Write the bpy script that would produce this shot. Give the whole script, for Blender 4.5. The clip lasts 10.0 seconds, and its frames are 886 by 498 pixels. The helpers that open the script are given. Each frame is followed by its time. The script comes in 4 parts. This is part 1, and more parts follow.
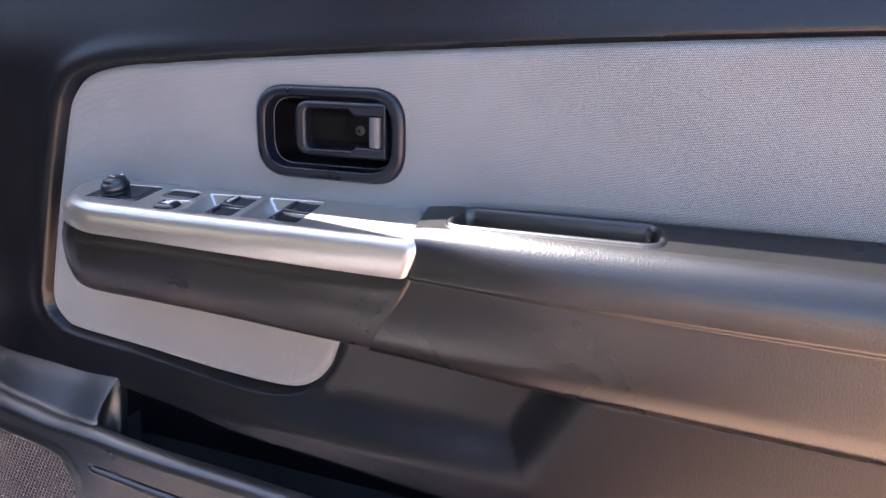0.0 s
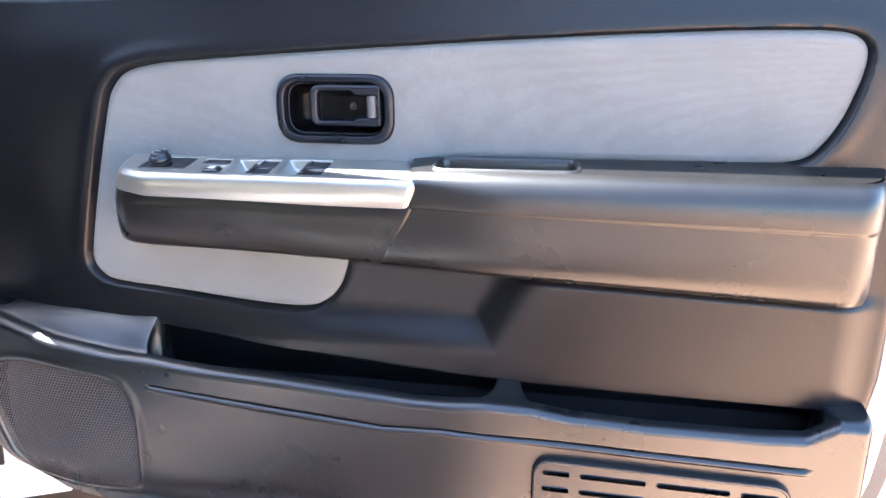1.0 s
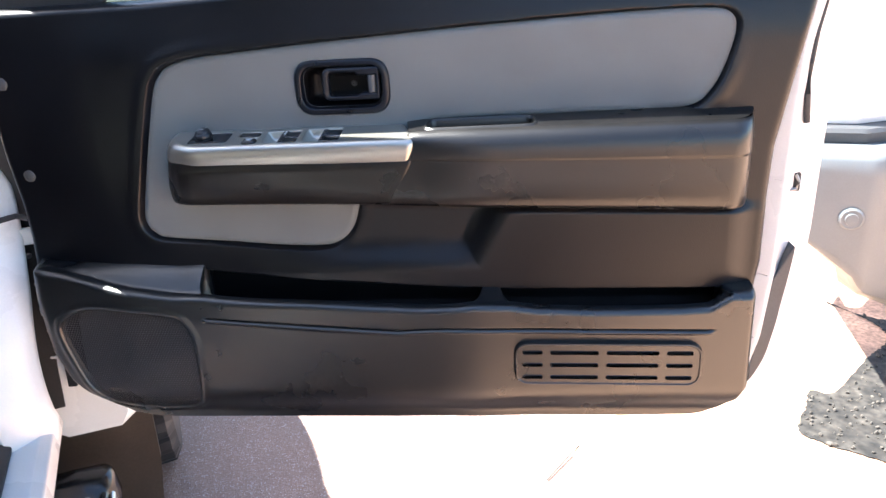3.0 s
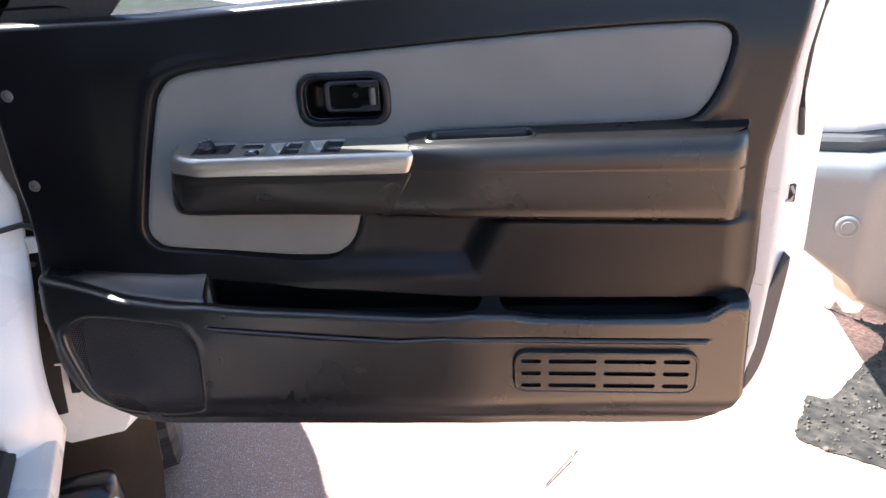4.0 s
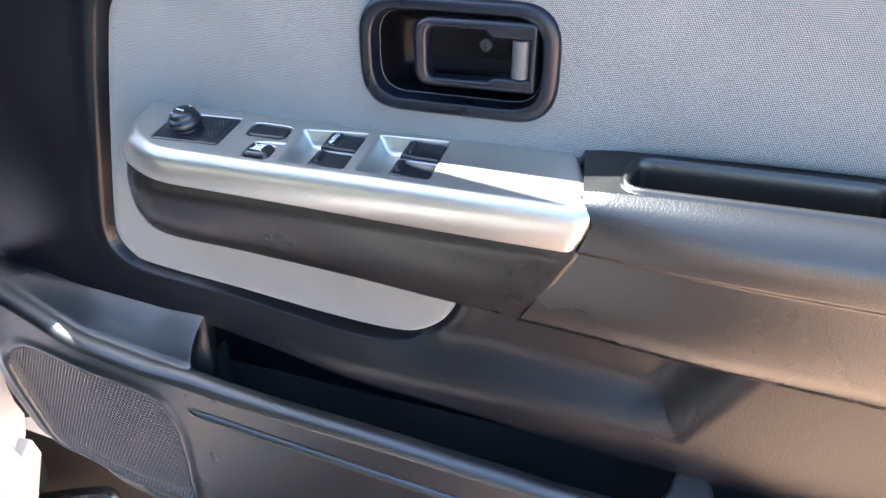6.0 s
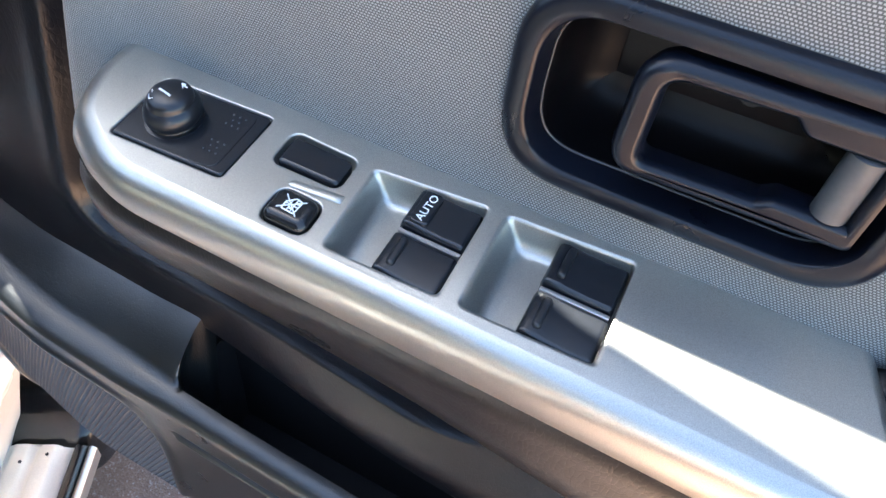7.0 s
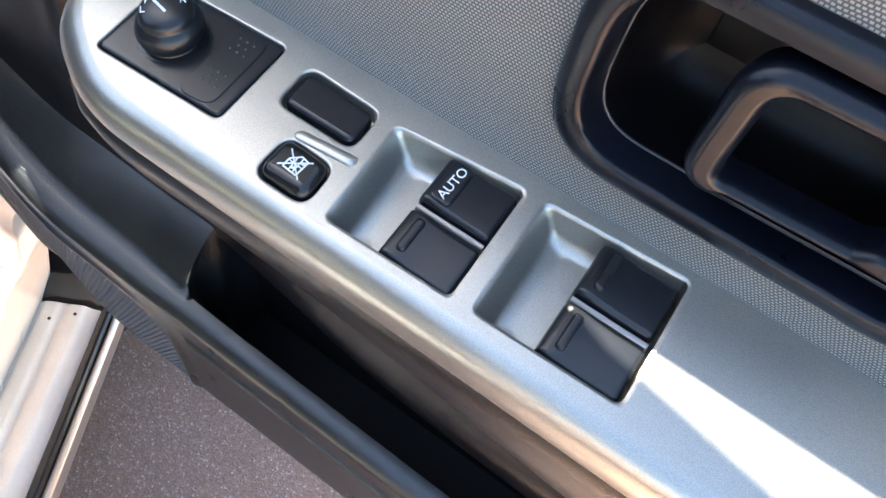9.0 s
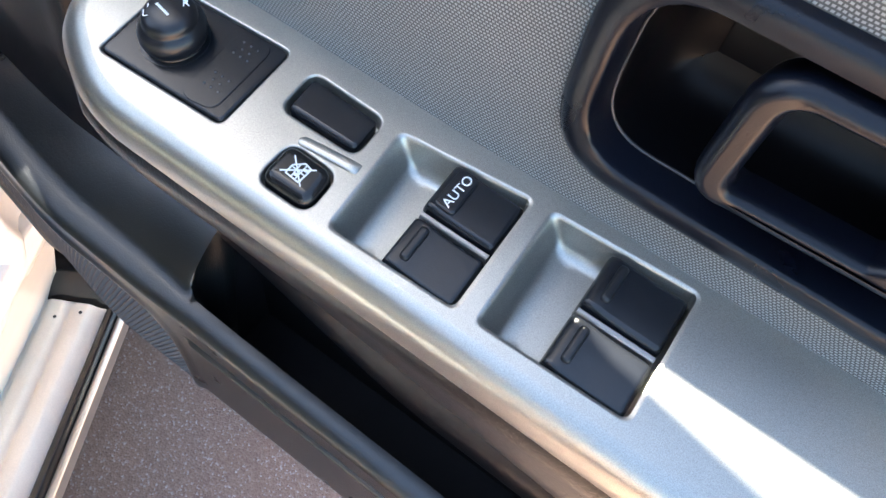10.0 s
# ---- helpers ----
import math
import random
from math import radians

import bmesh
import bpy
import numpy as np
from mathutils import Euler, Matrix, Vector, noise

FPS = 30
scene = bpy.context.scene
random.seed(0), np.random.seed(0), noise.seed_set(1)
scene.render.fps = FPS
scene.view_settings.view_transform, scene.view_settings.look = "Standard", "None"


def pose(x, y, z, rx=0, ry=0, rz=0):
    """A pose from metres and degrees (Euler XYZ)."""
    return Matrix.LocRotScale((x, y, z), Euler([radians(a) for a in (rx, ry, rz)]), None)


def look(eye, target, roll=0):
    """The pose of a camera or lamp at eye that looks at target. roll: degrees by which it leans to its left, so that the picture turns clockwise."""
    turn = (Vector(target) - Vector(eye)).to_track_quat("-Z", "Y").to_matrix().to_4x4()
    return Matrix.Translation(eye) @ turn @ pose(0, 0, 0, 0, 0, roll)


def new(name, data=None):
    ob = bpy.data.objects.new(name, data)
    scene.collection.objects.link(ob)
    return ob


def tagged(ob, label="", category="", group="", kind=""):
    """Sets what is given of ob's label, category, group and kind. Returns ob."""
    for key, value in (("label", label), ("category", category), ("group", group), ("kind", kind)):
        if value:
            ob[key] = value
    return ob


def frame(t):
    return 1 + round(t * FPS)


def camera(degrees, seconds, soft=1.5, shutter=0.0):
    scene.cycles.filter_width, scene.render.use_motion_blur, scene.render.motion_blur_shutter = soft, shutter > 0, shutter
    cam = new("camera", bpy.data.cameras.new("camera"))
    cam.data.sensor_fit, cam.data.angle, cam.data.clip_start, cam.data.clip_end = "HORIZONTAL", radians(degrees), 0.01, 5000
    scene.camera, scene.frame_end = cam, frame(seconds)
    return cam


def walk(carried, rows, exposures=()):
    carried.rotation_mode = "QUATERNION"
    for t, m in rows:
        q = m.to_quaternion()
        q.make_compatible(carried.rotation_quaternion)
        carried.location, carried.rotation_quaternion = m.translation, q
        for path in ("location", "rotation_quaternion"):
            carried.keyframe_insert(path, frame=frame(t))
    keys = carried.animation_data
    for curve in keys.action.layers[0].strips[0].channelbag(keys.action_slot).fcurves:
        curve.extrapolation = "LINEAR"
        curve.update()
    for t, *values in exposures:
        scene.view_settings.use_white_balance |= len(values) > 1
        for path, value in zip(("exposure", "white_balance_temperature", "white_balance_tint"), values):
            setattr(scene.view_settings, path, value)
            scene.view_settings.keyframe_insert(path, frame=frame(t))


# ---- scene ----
cam = camera(66.6, 10.0)
PATH = [
    (0, (0.736, -0.464, 1.005), (0.096, 1.354, 0.471), 1.5),
    (0.5, (0.759, -0.483, 1.002), (0.206, 1.335, 0.377), 0.6),
    (1, (0.714, -0.682, 1.019), (0.377, 1.198, 0.425), -0.1),
    (1.5, (0.704, -0.826, 1.041), (0.485, 1.046, 0.371), -2.7),
    (2, (0.695, -0.882, 1.047), (0.518, 0.977, 0.331), -3.2),
    (2.5, (0.685, -0.892, 1.058), (0.508, 0.964, 0.333), -3.2),
    (4, (0.686, -0.903, 1.082), (0.511, 0.955, 0.361), -3.1),
    (4.5, (0.69, -0.885, 1.093), (0.509, 0.971, 0.372), -3.1),
    (5, (0.679, -0.772, 1.088), (0.462, 1.079, 0.362), -3.0),
    (5.5, (0.644, -0.558, 1.073), (0.239, 1.214, 0.238), -1.9),
    (6, (0.602, -0.394, 1.066), (0.056, 1.22, 0.019), -0.3),
    (6.2, (0.571, -0.341, 1.068), (-0.016, 1.218, -0.039), 0.9),
    (7.3, (0.456, -0.156, 1.066), (0.03, 1.005, -0.506), 11.5),
    (7.5, (0.453, -0.146, 1.064), (0.036, 0.954, -0.553), 12.3),
    (8, (0.45, -0.139, 1.064), (0.037, 0.882, -0.606), 13.2),
    (8.5, (0.452, -0.139, 1.062), (0.042, 0.844, -0.631), 13.5),
    (9, (0.452, -0.139, 1.063), (0.044, 0.835, -0.636), 13.7),
    (9.5, (0.452, -0.138, 1.064), (0.039, 0.831, -0.636), 13.7),
    (10, (0.45, -0.135, 1.062), (0.03, 0.826, -0.641), 13.4),
]
walk(cam, [(t, look(eye, target, roll)) for t, eye, target, roll in PATH],
     exposures=[(0.0, 3.54, 6300, 18), (0.5, 3.82, 6150, 13), (1.0, 4.12, 6080, 9), (1.5, 4.27, 6100, 7), (2.0, 3.66, 6250, 8), (2.5, 3.18, 6250, 8),
                (4.0, 2.50, 6250, 9), (4.5, 2.35, 6250, 10), (5.0, 2.73, 6100, 9), (5.5, 3.76, 5970, 4), (6.0, 3.94, 6000, 4), (7.5, 3.42, 6650, 5), (10.0, 3.38, 6850, 5)])




# ---- light ----
SUN = Vector((-0.55, 0.20, 1.0)).normalized()
world = bpy.data.worlds.new("sky")
scene.world = world
world.use_nodes = True
wn = world.node_tree
sky = wn.nodes.new("ShaderNodeTexSky")
sky.sky_type = "NISHITA"
sky.sun_disc = False
sky.sun_elevation = math.asin(SUN.z)
sky.sun_rotation = math.atan2(SUN.x, SUN.y)
wn.nodes["Background"].inputs["Strength"].default_value = 0.085
wn.links.new(sky.outputs["Color"], wn.nodes["Background"].inputs["Color"])
sun_data = bpy.data.lights.new("sun", "SUN")
sun_data.energy = 5.0
sun_data.angle = radians(0.55)
sun_data.color = (1.0, 0.95, 0.87)
sun_ob = new("sun", sun_data)
sun_ob.matrix_world = look(SUN * 20, (0, 0, 0))


# ---- materials ----
def material(name, base, rough=0.5, metal=0.0, grain=0.0, grain_scale=400.0, stain=0.15, stain_scale=9.0,
             bump=0.0, bump_scale=300.0, kind="noise", spec=0.5, coat=0.0, rough_var=0.1):
    m = bpy.data.materials.new(name)
    m.use_nodes = True
    n, l = m.node_tree.nodes, m.node_tree.links
    b = n["Principled BSDF"]
    co = n.new("ShaderNodeTexCoord").outputs["Object"]
    big = n.new("ShaderNodeTexNoise")
    big.inputs["Scale"].default_value = stain_scale
    big.inputs["Detail"].default_value = 5
    l.new(co, big.inputs["Vector"])
    fine = n.new("ShaderNodeTexNoise")
    fine.inputs["Scale"].default_value = grain_scale
    fine.inputs["Detail"].default_value = 3
    l.new(co, fine.inputs["Vector"])

    def varied(source, low, high, amount):
        r = n.new("ShaderNodeMapRange")
        r.inputs["From Min"].default_value, r.inputs["From Max"].default_value = low, high
        r.inputs["To Min"].default_value, r.inputs["To Max"].default_value = 1 - amount, 1 + amount
        l.new(source, r.inputs["Value"])
        return r.outputs["Result"]

    def times(a, c):
        x = n.new("ShaderNodeMath")
        x.operation = "MULTIPLY"
        l.new(a, x.inputs[0])
        if isinstance(c, float):
            x.inputs[1].default_value = c
        else:
            l.new(c, x.inputs[1])
        return x.outputs[0]

    both = times(varied(big.outputs["Fac"], 0.3, 0.7, stain), varied(fine.outputs["Fac"], 0.3, 0.7, grain))
    col = n.new("ShaderNodeVectorMath")
    col.operation = "SCALE"
    col.inputs[0].default_value = base
    l.new(both, col.inputs["Scale"])
    l.new(col.outputs[0], b.inputs["Base Color"])
    l.new(times(varied(big.outputs["Fac"], 0.3, 0.7, rough_var), float(rough)), b.inputs["Roughness"])
    b.inputs["Metallic"].default_value = metal
    b.inputs["Specular IOR Level"].default_value = spec
    b.inputs["Coat Weight"].default_value = coat
    if bump:
        if kind == "leather":
            v = n.new("ShaderNodeTexVoronoi")
            v.feature = "DISTANCE_TO_EDGE"
            v.inputs["Scale"].default_value = bump_scale
            v.inputs["Randomness"].default_value = 1.0
            warp = n.new("ShaderNodeMix")
            warp.data_type = "RGBA"
            warp.inputs[0].default_value = 0.0007
            l.new(co, warp.inputs[6])
            l.new(fine.outputs["Color"], warp.inputs[7])
            tall = n.new("ShaderNodeMapping")
            tall.inputs["Scale"].default_value = (1.5, 1.5, 0.6)
            l.new(warp.outputs[2], tall.inputs["Vector"])
            l.new(tall.outputs[0], v.inputs["Vector"])
            cut = n.new("ShaderNodeMath")
            cut.operation = "MINIMUM"
            cut.inputs[1].default_value = 0.12
            l.new(v.outputs["Distance"], cut.inputs[0])
            height = cut.outputs[0]
        else:
            h = n.new("ShaderNodeTexNoise")
            h.inputs["Scale"].default_value = bump_scale
            h.inputs["Detail"].default_value = 4
            l.new(co, h.inputs["Vector"])
            height = h.outputs["Fac"]
        bp = n.new("ShaderNodeBump")
        bp.inputs["Strength"].default_value = bump
        bp.inputs["Distance"].default_value = 0.001
        l.new(height, bp.inputs["Height"])
        l.new(bp.outputs["Normal"], b.inputs["Normal"])
    return m


VINYL = material("black_vinyl", (0.0034, 0.0039, 0.0060), 0.31, grain=0.10, grain_scale=500, stain=0.16, bump=0.42, bump_scale=270, kind="leather", spec=0.35)
PULL = material("pull_handle_vinyl", (0.0062, 0.0058, 0.0056), 0.29, grain=0.15, grain_scale=900, stain=0.25, stain_scale=14, bump=0.36, bump_scale=300, kind="leather", spec=0.40)
PAD = material("padded_vinyl", (0.0052, 0.0049, 0.0049), 0.28, grain=0.15, grain_scale=900, stain=0.18, bump=0.28, bump_scale=300, kind="leather", spec=0.58)
# lower panel: trim black lightened in colour, as it catches more light
POCKET = material("lit_pocket_vinyl", (0.0050, 0.0060, 0.0072), 0.29, grain=0.12, grain_scale=1200, stain=0.16, bump=0.36, bump_scale=300, kind="leather", spec=0.82)
SILVER = material("silver_plastic", (0.42, 0.412, 0.378), 0.33, metal=0.85, grain=0.20, grain_scale=3300, stain=0.07, bump=0.07, bump_scale=3000)
BLACK = material("switch_plastic", (0.0085, 0.0098, 0.0130), 0.24, grain=0.10, grain_scale=2000, stain=0.06, stain_scale=60, bump=0.04, bump_scale=2600, rough_var=0.03)
GLOSS = material("gloss_black", (0.009, 0.009, 0.010), 0.20, stain=0.2, stain_scale=50)
HANDLE = material("handle_plastic", (0.0042, 0.0058, 0.0112), 0.30, grain=0.12, grain_scale=1500, stain=0.2, stain_scale=30, bump=0.07, bump_scale=1600, spec=0.34)
CUP = material("handle_cup", (0.0036, 0.0036, 0.0048), 0.34, stain=0.2, spec=0.16)
DEEP = material("deep_pocket", (0.020, 0.0195, 0.0215), 0.65, stain=0.25, spec=0.2)
MESH = material("speaker_mesh", (0.042, 0.043, 0.046), 0.32, grain=0.1, stain=0.2)
KNOB = material("knob_plastic", (0.0065, 0.0075, 0.0105), 0.32, grain=0.1, grain_scale=2000, stain=0.2, stain_scale=60)
MARK = material("white_print", (0.80, 0.82, 0.84), 0.5, stain=0.08, stain_scale=300)
CHROME = material("pale_divider", (0.42, 0.41, 0.40), 0.30, metal=0.85, stain=0.05)
WHITE = material("white_paint", (0.76, 0.76, 0.75), 0.28, stain=0.05, stain_scale=4, coat=0.4, grain=0.02)
CREAM = material("cream_sill_plastic", (0.78, 0.71, 0.62), 0.42, grain=0.05, grain_scale=700, stain=0.10, stain_scale=14, bump=0.06)
# colour of an unseen floor, chosen for its reflection in the door
CARPET = material("unseen_carpet", (0.150, 0.160, 0.138), 0.9, grain=0.3, grain_scale=500, stain=0.25, bump=0.4, bump_scale=700)
SEAT = material("seat_cloth", (0.085, 0.092, 0.078), 0.85, grain=0.2, grain_scale=300, stain=0.12)
RUBBER = material("black_rubber", (0.022, 0.022, 0.024), 0.55, grain=0.2, stain=0.2, bump=0.1)
STEEL = material("screw_steel", (0.35, 0.34, 0.33), 0.35, metal=0.9, stain=0.2, stain_scale=200)
MUD = material("brown_mud_flap", (0.050, 0.037, 0.027), 0.30, grain=0.12, grain_scale=200, stain=0.30, stain_scale=7, bump=0.1, bump_scale=120)
BUMPER = material("silver_bumper_paint", (0.150, 0.163, 0.172), 0.38, metal=0.2, grain=0.04, stain=0.10, stain_scale=6)
GREYTRIM = material("grey_plastic", (0.06, 0.063, 0.068), 0.55, grain=0.1, stain=0.15)
LINING = material("dark_interior", (0.011, 0.011, 0.0125), 0.8, grain=0.2, stain=0.2)
GLASS = material("hazy_glass", (0.18, 0.24, 0.27), 0.05, stain=0.15, stain_scale=20)
GLASS.node_tree.nodes["Principled BSDF"].inputs["Transmission Weight"].default_value = 0.92
WOODY = material("dry_twig", (0.055, 0.050, 0.046), 0.8, stain=0.3, stain_scale=60)
DIRT = material("brown_dirt", (0.55, 0.345, 0.235), 0.9, grain=0.35, grain_scale=90, stain=0.35, stain_scale=5, bump=0.6, bump_scale=60)
# the cast shadow is put into the dark base of soil and rubble
SHADE_SOIL = material("shadow_soil", (0.024, 0.0215, 0.019), 0.9, grain=0.7, grain_scale=45, stain=0.75, stain_scale=22, bump=0.9, bump_scale=60)
STONE = material("rubble", (0.070, 0.062, 0.054), 0.85, grain=0.4, grain_scale=60, stain=0.5, stain_scale=12, bump=0.5, bump_scale=90)


def woven(name):
    """Grey seat cloth: a fine basket weave of pale threads over dark gaps."""
    m = bpy.data.materials.new(name)
    m.use_nodes = True
    n, l = m.node_tree.nodes, m.node_tree.links
    b = n["Principled BSDF"]
    tc = n.new("ShaderNodeTexCoord")
    mp = n.new("ShaderNodeMapping")
    mp.inputs["Rotation"].default_value = (radians(90), 0, 0)
    l.new(tc.outputs["Object"], mp.inputs["Vector"])
    br = n.new("ShaderNodeTexBrick")
    br.offset = 0.5
    br.inputs["Scale"].default_value = 1.0
    br.inputs["Brick Width"].default_value = 0.00122
    br.inputs["Row Height"].default_value = 0.00100
    br.inputs["Mortar Size"].default_value = 0.00032
    br.inputs["Mortar Smooth"].default_value = 0.6
    br.inputs["Color1"].default_value = (0.252, 0.280, 0.290, 1)
    br.inputs["Color2"].default_value = (0.222, 0.248, 0.258, 1)
    br.inputs["Mortar"].default_value = (0.055, 0.062, 0.066, 1)
    wave = n.new("ShaderNodeTexNoise")
    wave.inputs["Scale"].default_value = 85
    wave.inputs["Detail"].default_value = 2
    l.new(mp.outputs[0], wave.inputs["Vector"])
    drift = n.new("ShaderNodeMix")
    drift.data_type = "VECTOR"
    drift.inputs[0].default_value = 0.0018
    l.new(mp.outputs[0], drift.inputs[4])
    l.new(wave.outputs["Color"], drift.inputs[5])
    l.new(drift.outputs[1], br.inputs["Vector"])
    big = n.new("ShaderNodeTexNoise")
    big.inputs["Scale"].default_value = 11
    big.inputs["Detail"].default_value = 6
    l.new(tc.outputs["Object"], big.inputs["Vector"])
    r = n.new("ShaderNodeMapRange")
    r.inputs["From Min"].default_value, r.inputs["From Max"].default_value = 0.3, 0.7
    r.inputs["To Min"].default_value, r.inputs["To Max"].default_value = 0.90, 1.10
    l.new(big.outputs["Fac"], r.inputs["Value"])
    sc = n.new("ShaderNodeVectorMath")
    sc.operation = "SCALE"
    l.new(br.outputs["Color"], sc.inputs[0])
    l.new(r.outputs["Result"], sc.inputs["Scale"])
    l.new(sc.outputs[0], b.inputs["Base Color"])
    b.inputs["Roughness"].default_value = 0.85
    b.inputs["Sheen Weight"].default_value = 0.25
    bp = n.new("ShaderNodeBump")
    bp.invert = True
    bp.inputs["Strength"].default_value = 0.2
    bp.inputs["Distance"].default_value = 0.0004
    l.new(br.outputs["Fac"], bp.inputs["Height"])
    l.new(bp.outputs["Normal"], b.inputs["Normal"])
    return m


def asphalt(name):
    """Fine dark bitumen with pale chippings."""
    m = bpy.data.materials.new(name)
    m.use_nodes = True
    n, l = m.node_tree.nodes, m.node_tree.links
    b = n["Principled BSDF"]
    co = n.new("ShaderNodeTexCoord").outputs["Object"]
    v = n.new("ShaderNodeTexVoronoi")
    v.inputs["Scale"].default_value = 360
    l.new(co, v.inputs["Vector"])
    ramp = n.new("ShaderNodeValToRGB")
    e = ramp.color_ramp.elements
    e[0].position, e[0].color = 0.0, (0.235, 0.152, 0.124, 1)
    e[1].position, e[1].color = 1.0, (0.46, 0.40, 0.39, 1)
    for p, c in ((0.55, (0.290, 0.190, 0.158, 1)), (0.86, (0.320, 0.222, 0.188, 1)), (0.93, (0.36, 0.29, 0.27, 1))):
        x = ramp.color_ramp.elements.new(p)
        x.color = c
    sep = n.new("ShaderNodeSeparateColor")
    l.new(v.outputs["Color"], sep.inputs[0])
    l.new(sep.outputs[0], ramp.inputs["Fac"])
    big = n.new("ShaderNodeTexNoise")
    big.inputs["Scale"].default_value = 3.5
    big.inputs["Detail"].default_value = 7
    l.new(co, big.inputs["Vector"])
    mix = n.new("ShaderNodeMix")
    mix.data_type = "RGBA"
    mix.blend_type = "MULTIPLY"
    mix.inputs[0].default_value = 0.5
    l.new(ramp.outputs["Color"], mix.inputs[6])
    l.new(big.outputs["Fac"], mix.inputs[7])
    l.new(mix.outputs[2], b.inputs["Base Color"])
    b.inputs["Roughness"].default_value = 0.85
    bp = n.new("ShaderNodeBump")
    bp.inputs["Strength"].default_value = 0.5
    bp.inputs["Distance"].default_value = 0.003
    l.new(v.outputs["Distance"], bp.inputs["Height"])
    l.new(bp.outputs["Normal"], b.inputs["Normal"])
    return m


CLOTH = woven("grey_cloth")
ASPHALT = asphalt("asphalt_ground")


# ---- building helpers ----
def part(name, bm, mat, parent=None, label="", smooth=40):
    me = bpy.data.meshes.new(name)
    bmesh.ops.recalc_face_normals(bm, faces=bm.faces)
    if smooth:
        sharp = [e for e in bm.edges if len(e.link_faces) == 2 and e.calc_face_angle(0) > radians(smooth)]
        if sharp:
            bmesh.ops.split_edges(bm, edges=sharp)
    bm.to_mesh(me)
    bm.free()
    me.materials.append(mat)
    if smooth:
        # large faces keep their own direction, so that flat tops stay flat beside rounded edges
        me.polygons.foreach_set("use_smooth", [True] * len(me.polygons))
        k = len(me.polygons)
        nor, area = np.empty(k * 3), np.empty(k)
        me.polygons.foreach_get("normal", nor)
        me.polygons.foreach_get("area", area)
        loops, start, total = np.empty(len(me.loops), int), np.empty(k, int), np.empty(k, int)
        me.loops.foreach_get("vertex_index", loops)
        me.polygons.foreach_get("loop_total", total)
        acc = np.zeros((len(me.vertices), 3))
        np.add.at(acc, loops, np.repeat(nor.reshape(-1, 3) * area[:, None], total, 0))
        acc /= np.maximum(np.linalg.norm(acc, axis=1), 1e-20)[:, None]
        me.normals_split_custom_set_from_vertices(acc)
    ob = new(name, me)
    if parent is not None:
        ob.parent = parent
    if label:
        ob["label"] = label
    return ob


def thing(name, label, category, place=(0, 0, 0)):
    e = new(name)
    e.empty_display_size = 0.05
    e.location = place
    return tagged(e, label, category)


def sstep(a, b, x):
    t = np.clip((x - a) / (b - a), 0, 1)
    return t * t * (3 - 2 * t)


def curve_loop(pts, each=6):
    """A closed smooth loop through the given corners (Catmull-Rom)."""
    p = np.array(pts, float)
    out = []
    k = len(p)
    for i in range(k):
        a, b, c, d = p[i - 1], p[i], p[(i + 1) % k], p[(i + 2) % k]
        for j in range(each):
            t = j / each
            out.append(0.5 * (2 * b + (c - a) * t + (2 * a - 5 * b + 4 * c - d) * t * t + (3 * b - a - 3 * c + d) * t ** 3))
    return np.array(out)


def round_poly(pts, r, n=5):
    """A closed polygon with each corner rounded by radius r (one value, or one a corner)."""
    p = np.array(pts, float)
    k = len(p)
    rs = [r] * k if isinstance(r, (int, float)) else r
    out = []
    for i in range(k):
        a, b, c = p[i - 1], p[i], p[(i + 1) % k]
        u, v = (a - b) / np.linalg.norm(a - b), (c - b) / np.linalg.norm(c - b)
        half = math.acos(max(-1, min(1, float(u @ v)))) / 2
        d = min(rs[i] / max(math.tan(half), 1e-6), 0.49 * np.linalg.norm(a - b), 0.49 * np.linalg.norm(c - b))
        s, e = b + u * d, b + v * d
        for j in range(n + 1):
            t = j / n
            out.append((1 - t) ** 2 * s + 2 * t * (1 - t) * b + t * t * e)
    return np.array(out)


def ccw(loop):
    x, y = loop[:, 0], loop[:, 1]
    return loop if np.sum(x * np.roll(y, -1) - y * np.roll(x, -1)) > 0 else loop[::-1]


def grow(loop, d):
    """The loop pushed outwards by d."""
    loop = ccw(loop)
    t = np.roll(loop, -1, 0) - np.roll(loop, 1, 0)
    t /= np.maximum(np.linalg.norm(t, axis=1), 1e-9)[:, None]
    return loop + d * np.stack((t[:, 1], -t[:, 0]), 1)


def inside(loop, pts):
    pts = np.atleast_2d(pts)
    hit = np.zeros(len(pts), bool)
    a = loop
    b = np.roll(loop, -1, 0)
    for (x0, y0), (x1, y1) in zip(a, b):
        if y0 == y1:
            continue
        c = ((y0 > pts[:, 1]) != (y1 > pts[:, 1])) & (pts[:, 0] < (x1 - x0) * (pts[:, 1] - y0) / (y1 - y0) + x0)
        hit ^= c
    return hit


def gap_to(loop, pts):
    """Signed distance to the loop: negative inside."""
    best = np.full(len(pts), 1e9)
    for a, b in zip(loop, np.roll(loop, -1, 0)):
        ab = b - a
        t = np.clip(((pts - a) @ ab) / max(ab @ ab, 1e-12), 0, 1)
        best = np.minimum(best, np.linalg.norm(pts - a - t[:, None] * ab, axis=1))
    return np.where(inside(loop, pts), -best, best)


def bridge(bm, r0, r1, closed=True):
    k = len(r0)
    for i in range(k if closed else k - 1):
        j = (i + 1) % k
        try:
            bm.faces.new((r0[i], r0[j], r1[j], r1[i]))
        except ValueError:
            pass


def ring(bm, pts3):
    return [bm.verts.new(p) for p in pts3]


